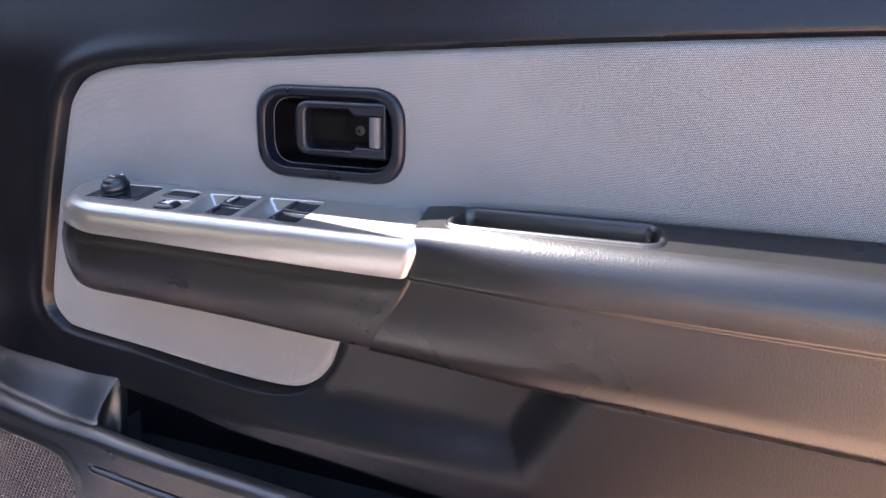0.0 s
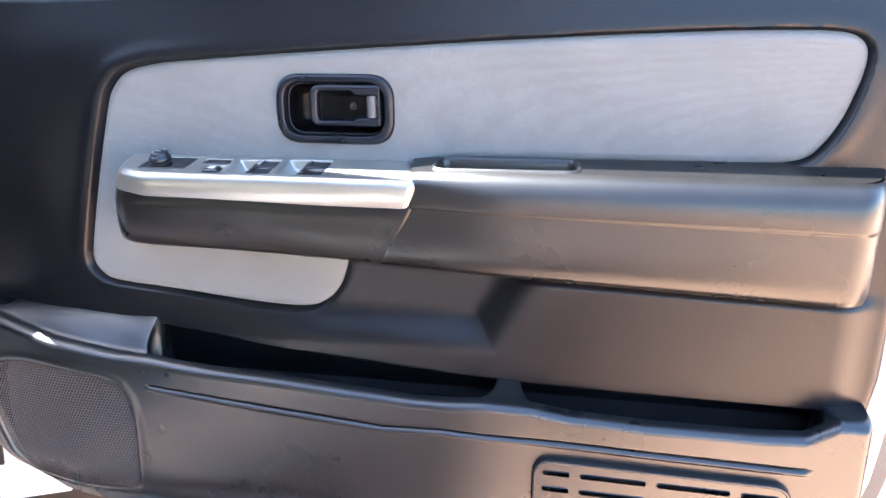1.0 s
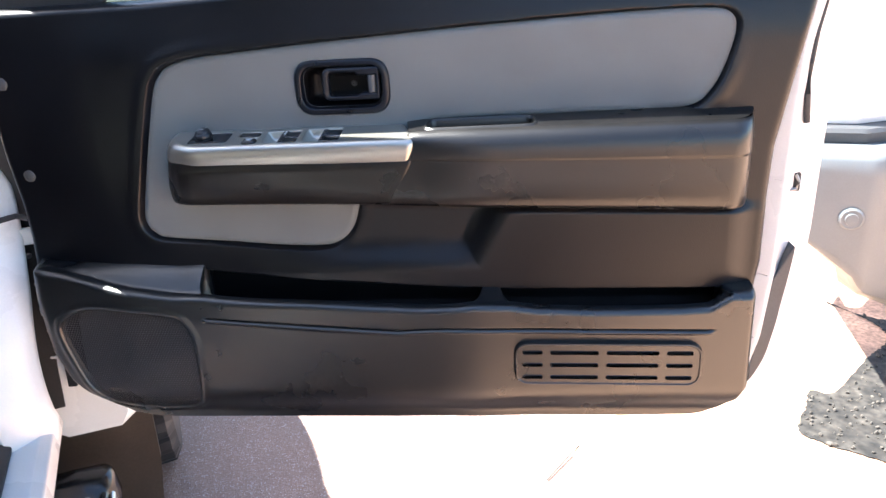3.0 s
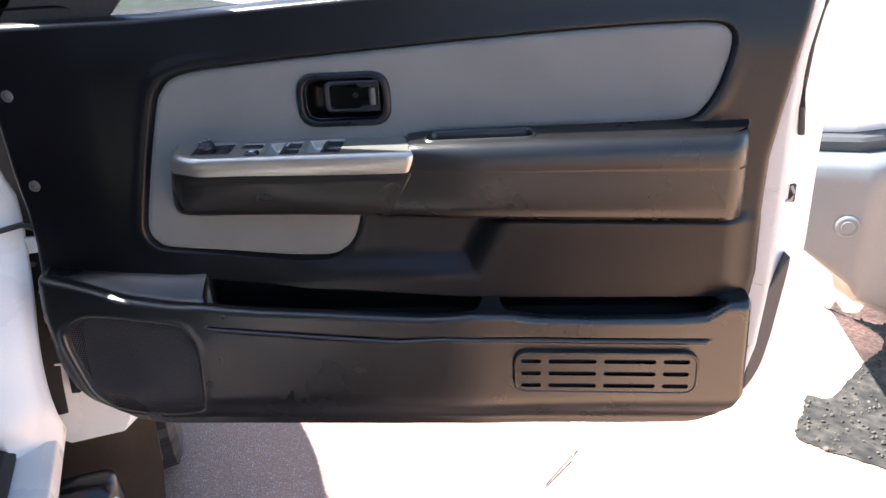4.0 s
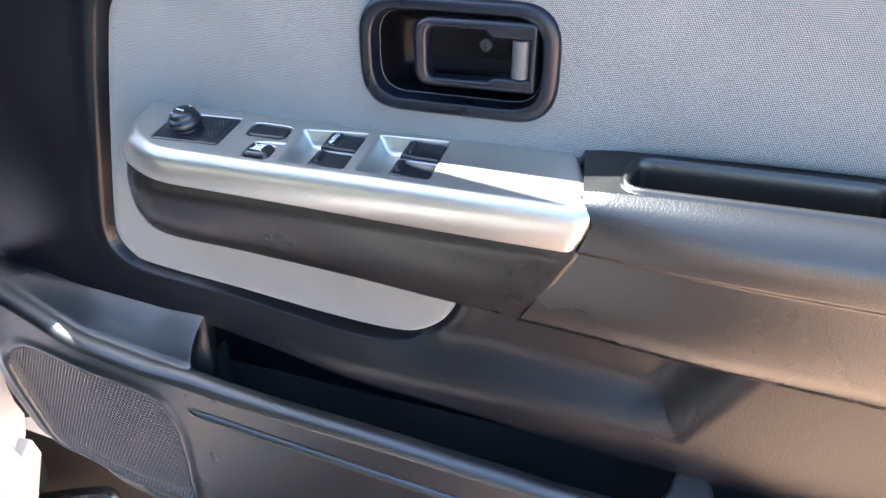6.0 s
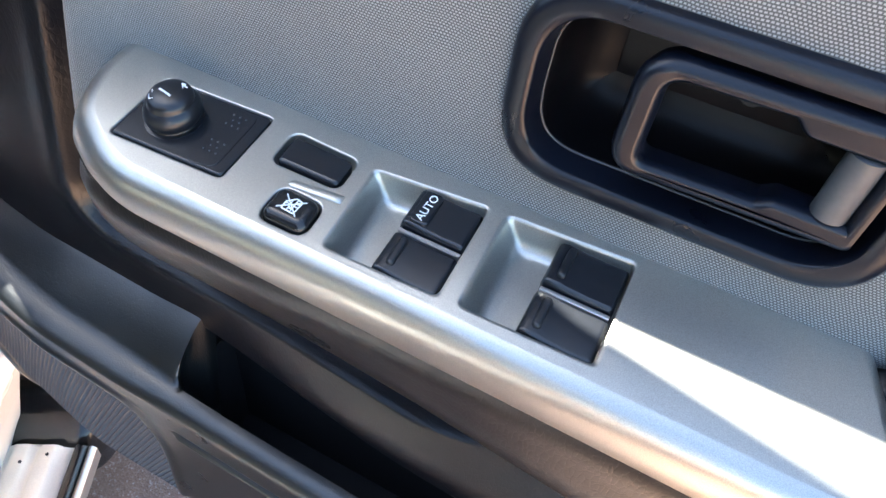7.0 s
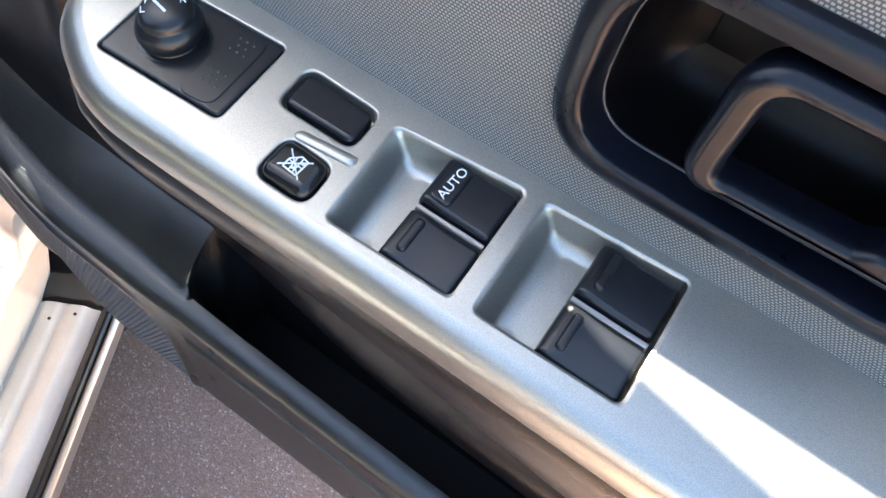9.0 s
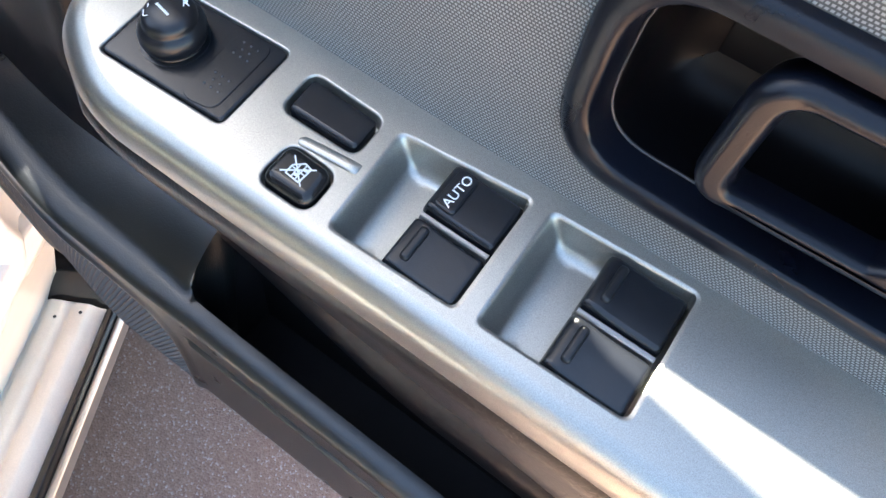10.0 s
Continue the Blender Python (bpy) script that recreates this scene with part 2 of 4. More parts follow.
def plate(bm, outer, holes, lift):
    """A flat sheet with holes; lift turns a loop point into a place. Returns the rings of verts, outer first."""
    from mathutils.geometry import delaunay_2d_cdt
    loops = [ccw(outer)] + [ccw(h) for h in holes]
    # a narrow flat border keeps the sheet's shading apart from its rounded edges
    inner = [grow(loops[0], -.0005)] + [grow(h, .0005) for h in loops[1:]]
    co, edges, rings = [], [], []
    for lp in inner:
        s = len(co)
        co += [Vector((float(a), float(b))) for a, b in lp]
        edges += [(s + i, s + (i + 1) % len(lp)) for i in range(len(lp))]
        rings.append(list(range(s, s + len(lp))))
    vs, _, faces, orig, _, _ = delaunay_2d_cdt(co, edges, [], 0, 1e-7)
    back = {}
    for i, o in enumerate(orig):
        for q in o:
            back[q] = i
    verts = [bm.verts.new(lift(v.x, v.y)) for v in vs]
    mids = np.array([[sum(vs[i].x for i in f) / 3, sum(vs[i].y for i in f) / 3] for f in faces])
    keep = inside(inner[0], mids)
    for h in inner[1:]:
        keep &= ~inside(h, mids)
    for f, k in zip(faces, keep):
        if k:
            bm.faces.new([verts[i] for i in f])
    made = []
    for r, lp in zip(rings, loops):
        made.append(ring(bm, [lift(float(a), float(b)) for a, b in lp]))
        bridge(bm, made[-1], [verts[back[i]] for i in r])
    return made, loops


def grid(bm, rows):
    made = [ring(bm, r) for r in rows]
    for a, b in zip(made, made[1:]):
        bridge(bm, a, b, False)
    return made


def slab(loop, y0, y1, r=0.004, steps=4, back=True, fill=0.0):
    """A plate in the x-z plane from y0 (front) to y1, its front edge rounded by r."""
    bm = bmesh.new()
    loop = ccw(np.array(loop, float))
    rings = [ring(bm, [(x, y0, z) for x, z in grow(loop, -r * 1.15)])]
    for i in range(steps + 1):
        a = math.pi / 2 * i / steps
        lp = grow(loop, -r * (1 - math.sin(a)))
        rings.append(ring(bm, [(x, y0 + r * (1 - math.cos(a)), z) for x, z in lp]))
    rings.append(ring(bm, [(x, y1, z) for x, z in loop]))
    for a, b in zip(rings, rings[1:]):
        bridge(bm, a, b)
    f = [bm.faces.new(rings[0])]
    if back:
        f.append(bm.faces.new(rings[-1]))
    bmesh.ops.triangulate(bm, faces=f)
    return bm


def block(loop, z0, z1, r=0.002, steps=3):
    """The same in the x-y plane, from z0 up to z1, its top edge rounded."""
    bm = bmesh.new()
    loop = ccw(np.array(loop, float))
    rings = [ring(bm, [(x, y, z0) for x, y in loop])]
    for i in range(steps + 1):
        a = math.pi / 2 * i / steps
        rings.append(ring(bm, [(x, y, z1 - r + r * math.sin(a)) for x, y in grow(loop, -r * (1 - math.cos(a)))]))
    rings.append(ring(bm, [(x, y, z1) for x, y in grow(loop, -r * 1.15)]))
    for a, b in zip(rings, rings[1:]):
        bridge(bm, a, b)
    bmesh.ops.triangulate(bm, faces=[bm.faces.new(rings[0]), bm.faces.new(rings[-1])])
    return bm


def rect(x0, y0, x1, y1):
    return [(x0, y0), (x1, y0), (x1, y1), (x0, y1)]


def lathe(profile, n=32, place=(0, 0, 0)):
    """A turned form round the z axis; profile of (radius, height)."""
    bm = bmesh.new()
    rows = []
    for r, h in profile:
        rows.append(ring(bm, [(place[0] + r * math.cos(2 * math.pi * i / n), place[1] + r * math.sin(2 * math.pi * i / n), place[2] + h) for i in range(n)]))
    for a, b in zip(rows, rows[1:]):
        bridge(bm, a, b)
    bm.faces.new(rows[-1])
    bm.faces.new(rows[0])
    return bm


def tube(pts, rx, n=8, ry=None):
    """A bar along a line of places, with an oval section."""
    ry = ry or rx
    bm = bmesh.new()
    rows = []
    p = [Vector(q) for q in pts]
    for i, q in enumerate(p):
        d = (p[min(i + 1, len(p) - 1)] - p[max(i - 1, 0)]).normalized()
        s = d.cross(Vector((0, 0, 1)))
        s = s.normalized() if s.length > 1e-4 else Vector((1, 0, 0))
        u = s.cross(d)
        rows.append(ring(bm, [q + s * rx * math.cos(2 * math.pi * k / n) + u * ry * math.sin(2 * math.pi * k / n) for k in range(n)]))
    for a, b in zip(rows, rows[1:]):
        bridge(bm, a, b)
    bm.faces.new(rows[0])
    bm.faces.new(rows[-1])
    return bm


# ---- the ground ----
bm = bmesh.new()
grid(bm, [[(x, y, 0) for x in (-400, -20, -4, 0, 4, 20, 400)] for y in (-400, -20, -4, 0, 4, 20, 400)])
tagged(part("ground", bm, ASPHALT), "dark reddish asphalt with pale chippings", "ground", kind="structure")

bm = bmesh.new()
rng = random.Random(2)
edge_x = [.80 + .10 * math.sin(y * 2.3) + .05 * math.sin(y * 7 + 1) for y in np.linspace(-6, 8, 90)]
grid(bm, [[(x + (12 - x) * t, y, .004) for t in (0, .02, .06, .15, .4, 1)] for x, y in zip(edge_x, np.linspace(-6, 8, 90))])
tagged(part("dirt", bm, DIRT), "pale brown compacted dirt beside the asphalt", "dirt", kind="structure")

# ---- the open door ----
door = thing("car_door", "open front car door with black vinyl trim and grey cloth insert", "car door", (0.5, 0, 0.6))


def dpart(name, bm, mat, label="", parent=None, smooth=40):
    ob = part(name, bm, mat, None, label, smooth)
    ob.parent = parent or door
    if parent is None:
        ob.matrix_parent_inverse = Matrix.Translation((-0.5, 0, -0.6))
    return ob


FABRIC = curve_loop([(.1735, .8002), (.1687, .7699), (.1797, .7520), (.1998, .7444), (.2847, .7374), (.3684, .7295), (.4313, .7280), (.4573, .7374), (.4731, .7544), (.4817, .7756),
                     (.492, .812), (.520, .862), (.565, .892), (.620, .9025), (.7433, .9045), (.8812, .9054), (.9321, .9101), (.9506, .9246), (.9627, .9454), (.9707, .9694),
                     (.9759, .9930), (.9749, 1.0098), (.9660, 1.0195), (.9488, 1.0236), (.9083, 1.0248), (.8402, 1.0240), (.7007, 1.0189), (.5561, 1.0116), (.4212, 1.0041),
                     (.3286, .9979), (.2813, .9941), (.2450, .9853), (.2265, .9690), (.2165, .9487), (.1950, .8786)], 5)
FABRIC = ccw(FABRIC)


CAVITY = ccw(round_poly(rect(.4185, .9170, .5390, .9825), .024, 6))


def lip_z(x):
    """Height of the trim's lower edge above the map pocket."""
    return np.interp(x, [.25, .366, .45, .532, .60, .695, .854, 1.03], [.695, .686, .6788, .673, .669, .6645, .662, .6605])


def upper_y(x, z):
    p = np.stack((x.ravel(), z.ravel()), 1)
    d = gap_to(FABRIC, p).reshape(x.shape)
    y = np.full(x.shape, -0.008)
    diag = 0.6475 + (z - 0.7163) * 0.53
    low = (1 - sstep(-0.011, 0.009, z - .7850 + .030 * (x - .68))) * (1 - .85 * sstep(.985, 1.025, x))
    y -= 0.014 * np.maximum(sstep(-0.034, 0.022, x - diag), 1 - sstep(0.690, 0.740, z)) * low * sstep(0.22, 0.42, x)
    scoop = sstep(0.40, 0.46, x) * (1 - sstep(-0.034, 0.012, x - diag)) * sstep(0.698, 0.732, z) * low
    y += 0.006 * scoop
    y -= 0.0018 * np.exp(-((d - 0.012) / 0.009) ** 2) * sstep(0.40, 0.47, z - 0.3) * (1 - .75 * sstep(.93, .99, z) * sstep(.25, .40, x))
    y = np.where(d < 0.005, y + (0.0015 - y) * (1 - sstep(0.0003, 0.005, d)), y)
    y += 0.012 * (1 - sstep(0.0, 0.13, x))
    y += 0.05 * (gap_to(CAVITY, p).reshape(x.shape) < -0.001)
    y += 0.0115 * sstep(.985, 1.085, z) * sstep(.05, .16, x)
    lip = lip_z(x) - .0005
    y += (0.022 - y) * (1 - sstep(-0.004, 0.0, z - lip)) * sstep(.236, .242, x) * (1 - sstep(1.008, 1.012, x))
    return y


# upper trim panel, rounded over at the belt line and at both ends
W = np.concatenate((np.linspace(-1, -.06, 20), (-.036, -.027, -.018, -.009), np.linspace(0, 1, 230)))
U, V = np.meshgrid(np.linspace(0, 1, 540), W)
LIP = lip_z(U * 1.05 - .01)
ZT = np.interp(U * 1.08 - .02, [0, .225, .34, .4155, 1.08], [1.0575, 1.0585, 1.0635, 1.0675, 1.096])
Z = np.where(V < 0, LIP + V * (LIP - 0.555), LIP + V * (ZT - LIP))
XL = np.interp(Z, [.55, .67, .71, .746, .80, .86, .913, 1.08], [-.018, -.036, -.030, -.026, -.025, -.030, -.031, -.038])
XR = np.interp(Z, [.55, .649, .69, .7735, .851, .924, .992, 1.057, 1.09], [1.034, 1.037, 1.042, 1.0406, 1.0426, 1.0545, 1.0660, 1.0800, 1.089])
X = XL + U * (XR - XL)
Y = upper_y(X, Z)
edge = np.minimum(X - XL, XR - X)
Y = Y + 0.020 * (1 - np.sqrt(np.clip(1 - (1 - np.clip(edge / 0.014, 0, 1)) ** 2, 0, 1)))
rows = [list(zip(X[i], Y[i], Z[i])) for i in range(len(X))]
for a in np.linspace(0.15, 1.0, 8):
    ang = a * math.pi / 2
    rows.append([(x, y + 0.036 * (1 - math.cos(ang)), z + 0.012 * math.sin(ang)) for x, y, z in zip(X[-1], Y[-1], Z[-1])])
lift = 1 - sstep(.085, .150, X[-1])
rows.append([(x, 0.0245 + .004 * (1 - k), z + .012 + .017 * k) for x, z, k in zip(X[-1], Z[-1], lift)])
rows.append([(x, 0.0340, z + .004) for x, z in zip(X[-1], Z[-1])])
bm = bmesh.new()
made = grid(bm, rows)
for col in (0, -1):
    side = [r[col] for r in made]
    back = ring(bm, [(v.co.x, 0.034, v.co.z) for v in side])
    bridge(bm, side, back, False)
dpart("trim_panel", bm, VINYL, "black grained vinyl trim panel", smooth=60)

# grey cloth insert
bm = bmesh.new()
rr = []
for off, y in ((0.003, 0.006), (0.0015, 0.002), (-0.0005, -0.0012), (-0.003, -0.0028), (-0.007, -0.0034)):
    rr.append(ring(bm, [(x, y, z) for x, z in grow(FABRIC, off)]))
for a, b in zip(rr, rr[1:]):
    bridge(bm, a, b)
rg, lp = plate(bm, grow(FABRIC, -0.007), [CAVITY], lambda a, b: (a, -0.0034, b))
bmesh.ops.remove_doubles(bm, verts=bm.verts, dist=1e-6)
dpart("cloth_insert", bm, CLOTH, "woven grey cloth insert", smooth=50)

# lower panel: speaker bulge, map pocket, divider
def rim(x):
    return np.interp(x, [0, .033, .13, .25, .29, .333, .415, .496, .568, .616, .644, .694, .733, .81, .923, .962, .990, 1.03],
                     [.712, .706, .686, .668, .663, .6595, .6555, .650, .6468, .649, .652, .650, .6435, .640, .6405, .643, .661, .661])


def lower_y(x, z):
    y = np.full(x.shape, -0.058)
    y += 0.018 * (1 - sstep(0.470, 0.535, z)) ** 2
    y += 0.016 * (1 - sstep(0.02, 0.16, x))
    y -= 0.005 * np.exp(-((x - 0.63) / 0.07) ** 2)
    return y


def bead_z(x):
    return np.interp(x, [.25, .33, .413, .494, .535, .602, .694, .81, .969], [.638, .6307, .6237, .6176, .6146, .6195, .617, .6135, .6106])


SPEAKER = ccw(curve_loop([(.022, .6110), (.038, .6360), (.068, .6490), (.122, .6515), (.205, .6412), (.2235, .6272), (.2317, .5990), (.2300, .5405), (.2255, .5055), (.2115, .4880),
                          (.1833, .4838), (.1289, .4836), (.0749, .4877), (.0545, .5053), (.0380, .5410)], 6))
U, V = np.meshgrid(np.linspace(0, 1, 420), np.linspace(0, 1, 230))
xa = np.linspace(0, 1, 420)
xL = np.interp(V, [0, .03, .10, .18, .4, .8, 1], [.085, .048, .020, .004, -.013, -.016, -.010])
xR = np.interp(V, [0, .03, .12, .25, 1], [.980, 1.002, 1.021, 1.028, 1.025])
X = xL + U * (xR - xL)
zB = np.interp(X, [.02, .05, .1, .164, .346, .52, .607, .69, .857, .953, 1.0], [.485, .472, .4640, .4605, .461, .461, .465, .4645, .463, .465, .474])
soft_roll = 1 - sstep(.20, .262, X)
zT = rim(X) - .005 - .004 * soft_roll
Z = zB + V * (zT - zB)
Y = lower_y(X, Z)
ds = gap_to(SPEAKER, np.stack((X.ravel(), Z.ravel()), 1)).reshape(X.shape)
Y -= 0.0022 * np.exp(-((ds - 0.006) / 0.0045) ** 2)
Y = np.where(ds < 0.002, Y + 0.007 * (1 - sstep(-0.003, 0.002, ds)), Y)
ends = sstep(.252, .258, X) * (1 - sstep(.964, .971, X))
Y -= 0.0020 * np.exp(-((Z - bead_z(X) + 0.0032) / 0.0020) ** 2) * ends
Y += 0.0032 * np.exp(-((Z - bead_z(X) - 0.0012) / 0.0012) ** 2) * ends
edge = np.minimum((X - xL) / 0.022, (xR - X) / 0.012)
Y = Y + 0.030 * (1 - np.sqrt(np.clip(1 - (1 - np.clip(edge, 0, 1)) ** 2, 0, 1)))
rows = []
for d, up in ((0.050, 0.004), (0.026, 0.0), (0.012, -0.001), (0.004, 0.0)):
    rows.append([(x, y + d, z + up) for x, y, z in zip(X[0], Y[0], Z[0])])
rows += [list(zip(X[i], Y[i], Z[i])) for i in range(len(X))]
shut = np.clip(1 - sstep(.246, .268, X[-1]) + sstep(.966, .986, X[-1]), 0, 1)
for a in np.linspace(0.2, 1, 6):
    ang = a * math.pi / 2
    rows.append([(x, y + (0.015 + .003 * k) * (1 - math.cos(ang)), z + (0.0095 - .0010 * k) * math.sin(ang)) for x, y, z, k in zip(X[-1], Y[-1], Z[-1], soft_roll[-1])])
last = rows[-1]
steep = np.interp(X[-1], [.03, .13, .25, .96, .99], [-.0245, -.004, .007, .0, -.030])
for t in np.linspace(0.08, 1, 12):
    half = .031 - .017 * math.sqrt(t)
    tab = sstep(-.007, .007, X[-1] - .668 + half) * (1 - sstep(-.007, .007, X[-1] - .668 - half))
    rows.append([(x - .012 * math.sin(math.pi * min(1, t * 1.3)) * 4 * s * (1 - s) * (x < .5 and d < .01), y + (0.004 * t) * (1 - s - d) + (0.002 - y) * t * (s + d), z - 0.13 * t * (1 - s - d) + 0.020 * t * d + (.028 + u) * (1 - (1 - t) ** 1.55) * s)
                 for (x, y, z), s, d, u in zip(last, shut, tab, steep)])
bm = bmesh.new()
made = grid(bm, rows)
for col in (0, -1):
    side = [r[col] for r in made[:234]]
    back = ring(bm, [(v.co.x, 0.020, v.co.z) for v in side])
    bridge(bm, side, back, False)
lower = dpart("map_pocket", bm, POCKET, "black moulded lower panel with map pockets", smooth=50)
bm = bmesh.new()
grid(bm, [[(x, y, z) for x in np.linspace(.24, 1.0, 12)] for y, z in ((-0.046, .575), (-0.046, .535), (0.018, .535), (0.018, .630))])
dpart("pocket_floor", bm, DEEP, "", lower, 0)
for x in (.242, 1.0):
    bm = bmesh.new()
    bm.faces.new([bm.verts.new((x, y, z)) for y, z in ((-.046, .535), (.018, .535), (.018, .655), (-.046, .655))])
    dpart("pocket_end", bm, DEEP, "", lower)

# speaker grille: a sheet of round-cornered holes
bm = bmesh.new()
pitch = 0.0042
cells = []
for j in range(60):
    for i in range(70):
        cells.append((0.018 + (i + 0.5 * (j % 2)) * pitch, 0.472 + j * pitch * 0.866))
cells = np.array(cells)
cells = cells[gap_to(SPEAKER, cells) < 0.0005]
cy = lower_y(cells[:, 0], cells[:, 1])
for (cx, cz), y in zip(cells, cy):
    o = [bm.verts.new((cx + pitch * 0.578 * math.sin(k * math.pi / 3), y + 0.0005, cz + pitch * 0.578 * math.cos(k * math.pi / 3))) for k in range(6)]
    h = [bm.verts.new((cx + pitch * 0.45 * math.sin(k * math.pi / 3), y + 0.0013, cz + pitch * 0.45 * math.cos(k * math.pi / 3))) for k in range(6)]
    bridge(bm, o, h)
spk = dpart("speaker_grille", bm, MESH, "black perforated speaker grille", smooth=0)
bm = bmesh.new()
lp = grow(SPEAKER, 0.004)
bmesh.ops.triangulate(bm, faces=[bm.faces.new(ring(bm, [(x, float(lower_y(np.array([x]), np.array([z]))[0]) + 0.0065, z) for x, z in lp]))])
dpart("speaker_cloth", bm, CUP, "", spk)

# vent grille with three rows of slots
bm = bmesh.new()
VY = -0.0655
frame_loop = round_poly(rect(.7025, .535, .951, .594), .017, 6)
holes = []
for zc in (.583, .5635, .544):
    for x0, x1 in ((.709, .738), (.7475, .815), (.825, .897), (.9065, .943)):
        holes.append(round_poly(rect(x0, zc - .0034, x1, zc + .0034), .0033, 4))
def vent_at(a, b, y):
    return (a, y, b + .0014 - .015 * (a - .70))


rings_, loops_ = plate(bm, frame_loop, holes, lambda a, b: vent_at(a, b, VY))
prev = rings_[0]
for off, y in ((.0015, VY - .0014), (.003, VY - .0010), (.0045, VY + .002), (.005, VY + .012)):
    cur = ring(bm, [vent_at(a, b, y) for a, b in grow(loops_[0], off)])
    bridge(bm, prev, cur)
    prev = cur
for rg, lp in zip(rings_[1:], loops_[1:]):
    prev = rg
    for off, y in ((-.0006, VY - .0010), (-.0012, VY + .001), (-.0012, VY + .012)):
        cur = ring(bm, [vent_at(a, b, y) for a, b in grow(lp, off)])
        bridge(bm, prev, cur)
        prev = cur
vent = dpart("vent_grille", bm, POCKET, "slotted vent grille", smooth=35)
bm = slab(rect(.699, .530, .955, .595), VY + .0105, VY + .0125, .0005, 1)
dpart("vent_backing", bm, GLOSS, "", vent)

# dark padded front of the pull handle
bm = bmesh.new()
cols = []
us = np.concatenate((np.linspace(0, 1, 30) ** 2 * .20, np.linspace(.215, .93, 40), 1 - np.linspace(1, 0, 16) ** 2 * .065))
vs = np.concatenate((np.linspace(0, 1, 14) ** 2 * .25, np.linspace(.28, 1, 16)))
PLAN_X, PLAN_Y = (0, .0006, .002, .005, .010, .018, .030, .044, .060, .33), (.006, .017, .026, .0345, .0440, .0525, .0590, .0620, .0630, .0625)
for u in us:
    c = []
    for v in vs:
        bottom = .7965
        z = bottom + v * (.866 - bottom)
        w = z - .797
        left = .2170 + .0130 * v + .0080 * (1 - min(1, w / .014)) ** 2
        right = .5440 + .50 * w - .0050 * (1 - min(1, max(0, w) / .010)) ** 2
        x = left + u * (right - left)
        near_r, near_b = min(1, (right - x) / .008), min(1, (z - bottom) / .009)
        b = 1 - .16 * (1 - near_r) ** 2.4 - .84 * (1 - near_r) ** 40
        d = math.sqrt(max(0, 1 - (1 - near_b) ** 2.4))
        plan = float(np.interp(x - left, PLAN_X, PLAN_Y))
        low = float(np.interp(x, [.23, .32, .42, .50, .55], [.52, .58, .70, .85, .92]))
        swell = low + (1 - low) * (1 - (1 - v) ** 1.7) + .055 * math.sin(math.pi * v ** .8) + .022 * math.exp(-((v - .84) / .12) ** 2) * (1 - max(0.0, (v - .93) / .07))
        dent = .0006 * math.sin(x * 31) * math.sin((z - .8) * 60 + .4)
        c.append((x, .004 - (plan * swell + dent) * b * d, z))
    c.append((x, .004, .866))
    cols.append(c)
made = grid(bm, cols)
bm.faces.new(made[0])
bm.faces.new(made[-1])
dpart("pull_pad", bm, PULL, "black padded vinyl pull handle", smooth=60)


# silver switch panel
TOPZ, TILT = 0.8985, 0.165


def top(x, y, h=0.0):
    return (x, y, TOPZ + TILT * y + h)


OUTER = round_poly([(.2470, .004), (.2480, -.020), (.2560, -.0400), (.2830, -.0566), (.5735, -.0560), (.5500, .004)], [.004, .02, .026, .05, .004, .004], 9)
H_PLATE = round_poly([(.2712, -.0132), (.3258, -.0106), (.3264, -.0464), (.2722, -.0486)], .0035, 5)
H_BLANK = round_poly([(.3355, -.0122), (.3676, -.0132), (.3682, -.0303), (.3362, -.0306)], .0052, 6)
H_LOCK = round_poly([(.3474, -.0368), (.3682, -.0374), (.3690, -.0544), (.3470, -.0546)], .0062, 7)
H_ONE = round_poly([(.3732, -.0140), (.4218, -.0092), (.4222, -.0526), (.3752, -.0538)], .0034, 6)
H_TWO = round_poly([(.4272, -.0093), (.4778, -.0064), (.4782, -.0510), (.4281, -.0522)], .0034, 6)
bm = bmesh.new()
rg, lp = plate(bm, OUTER, [H_PLATE, H_BLANK, H_LOCK, H_ONE, H_TWO], lambda a, b: top(a, b))
prev = rg[0]
for off, h in ((.002, -.0004), (.004, -.0014), (.0058, -.0032), (.0068, -.0056), (.0073, -.009), (.0070, -.015), (.0040, -.0235), (.0028, -.0250), (-.004, -.0258)):
    cur = ring(bm, [top(a + h * (.26 * float(sstep(.535, .560, a)) + .52 * (1 - float(sstep(.250, .310, a)))), b, h - .0045 * float(sstep(.26, .57, a)) * float(sstep(.008, .022, -h))) for a, b in grow(lp[0], off)])
    bridge(bm, prev, cur)
    prev = cur
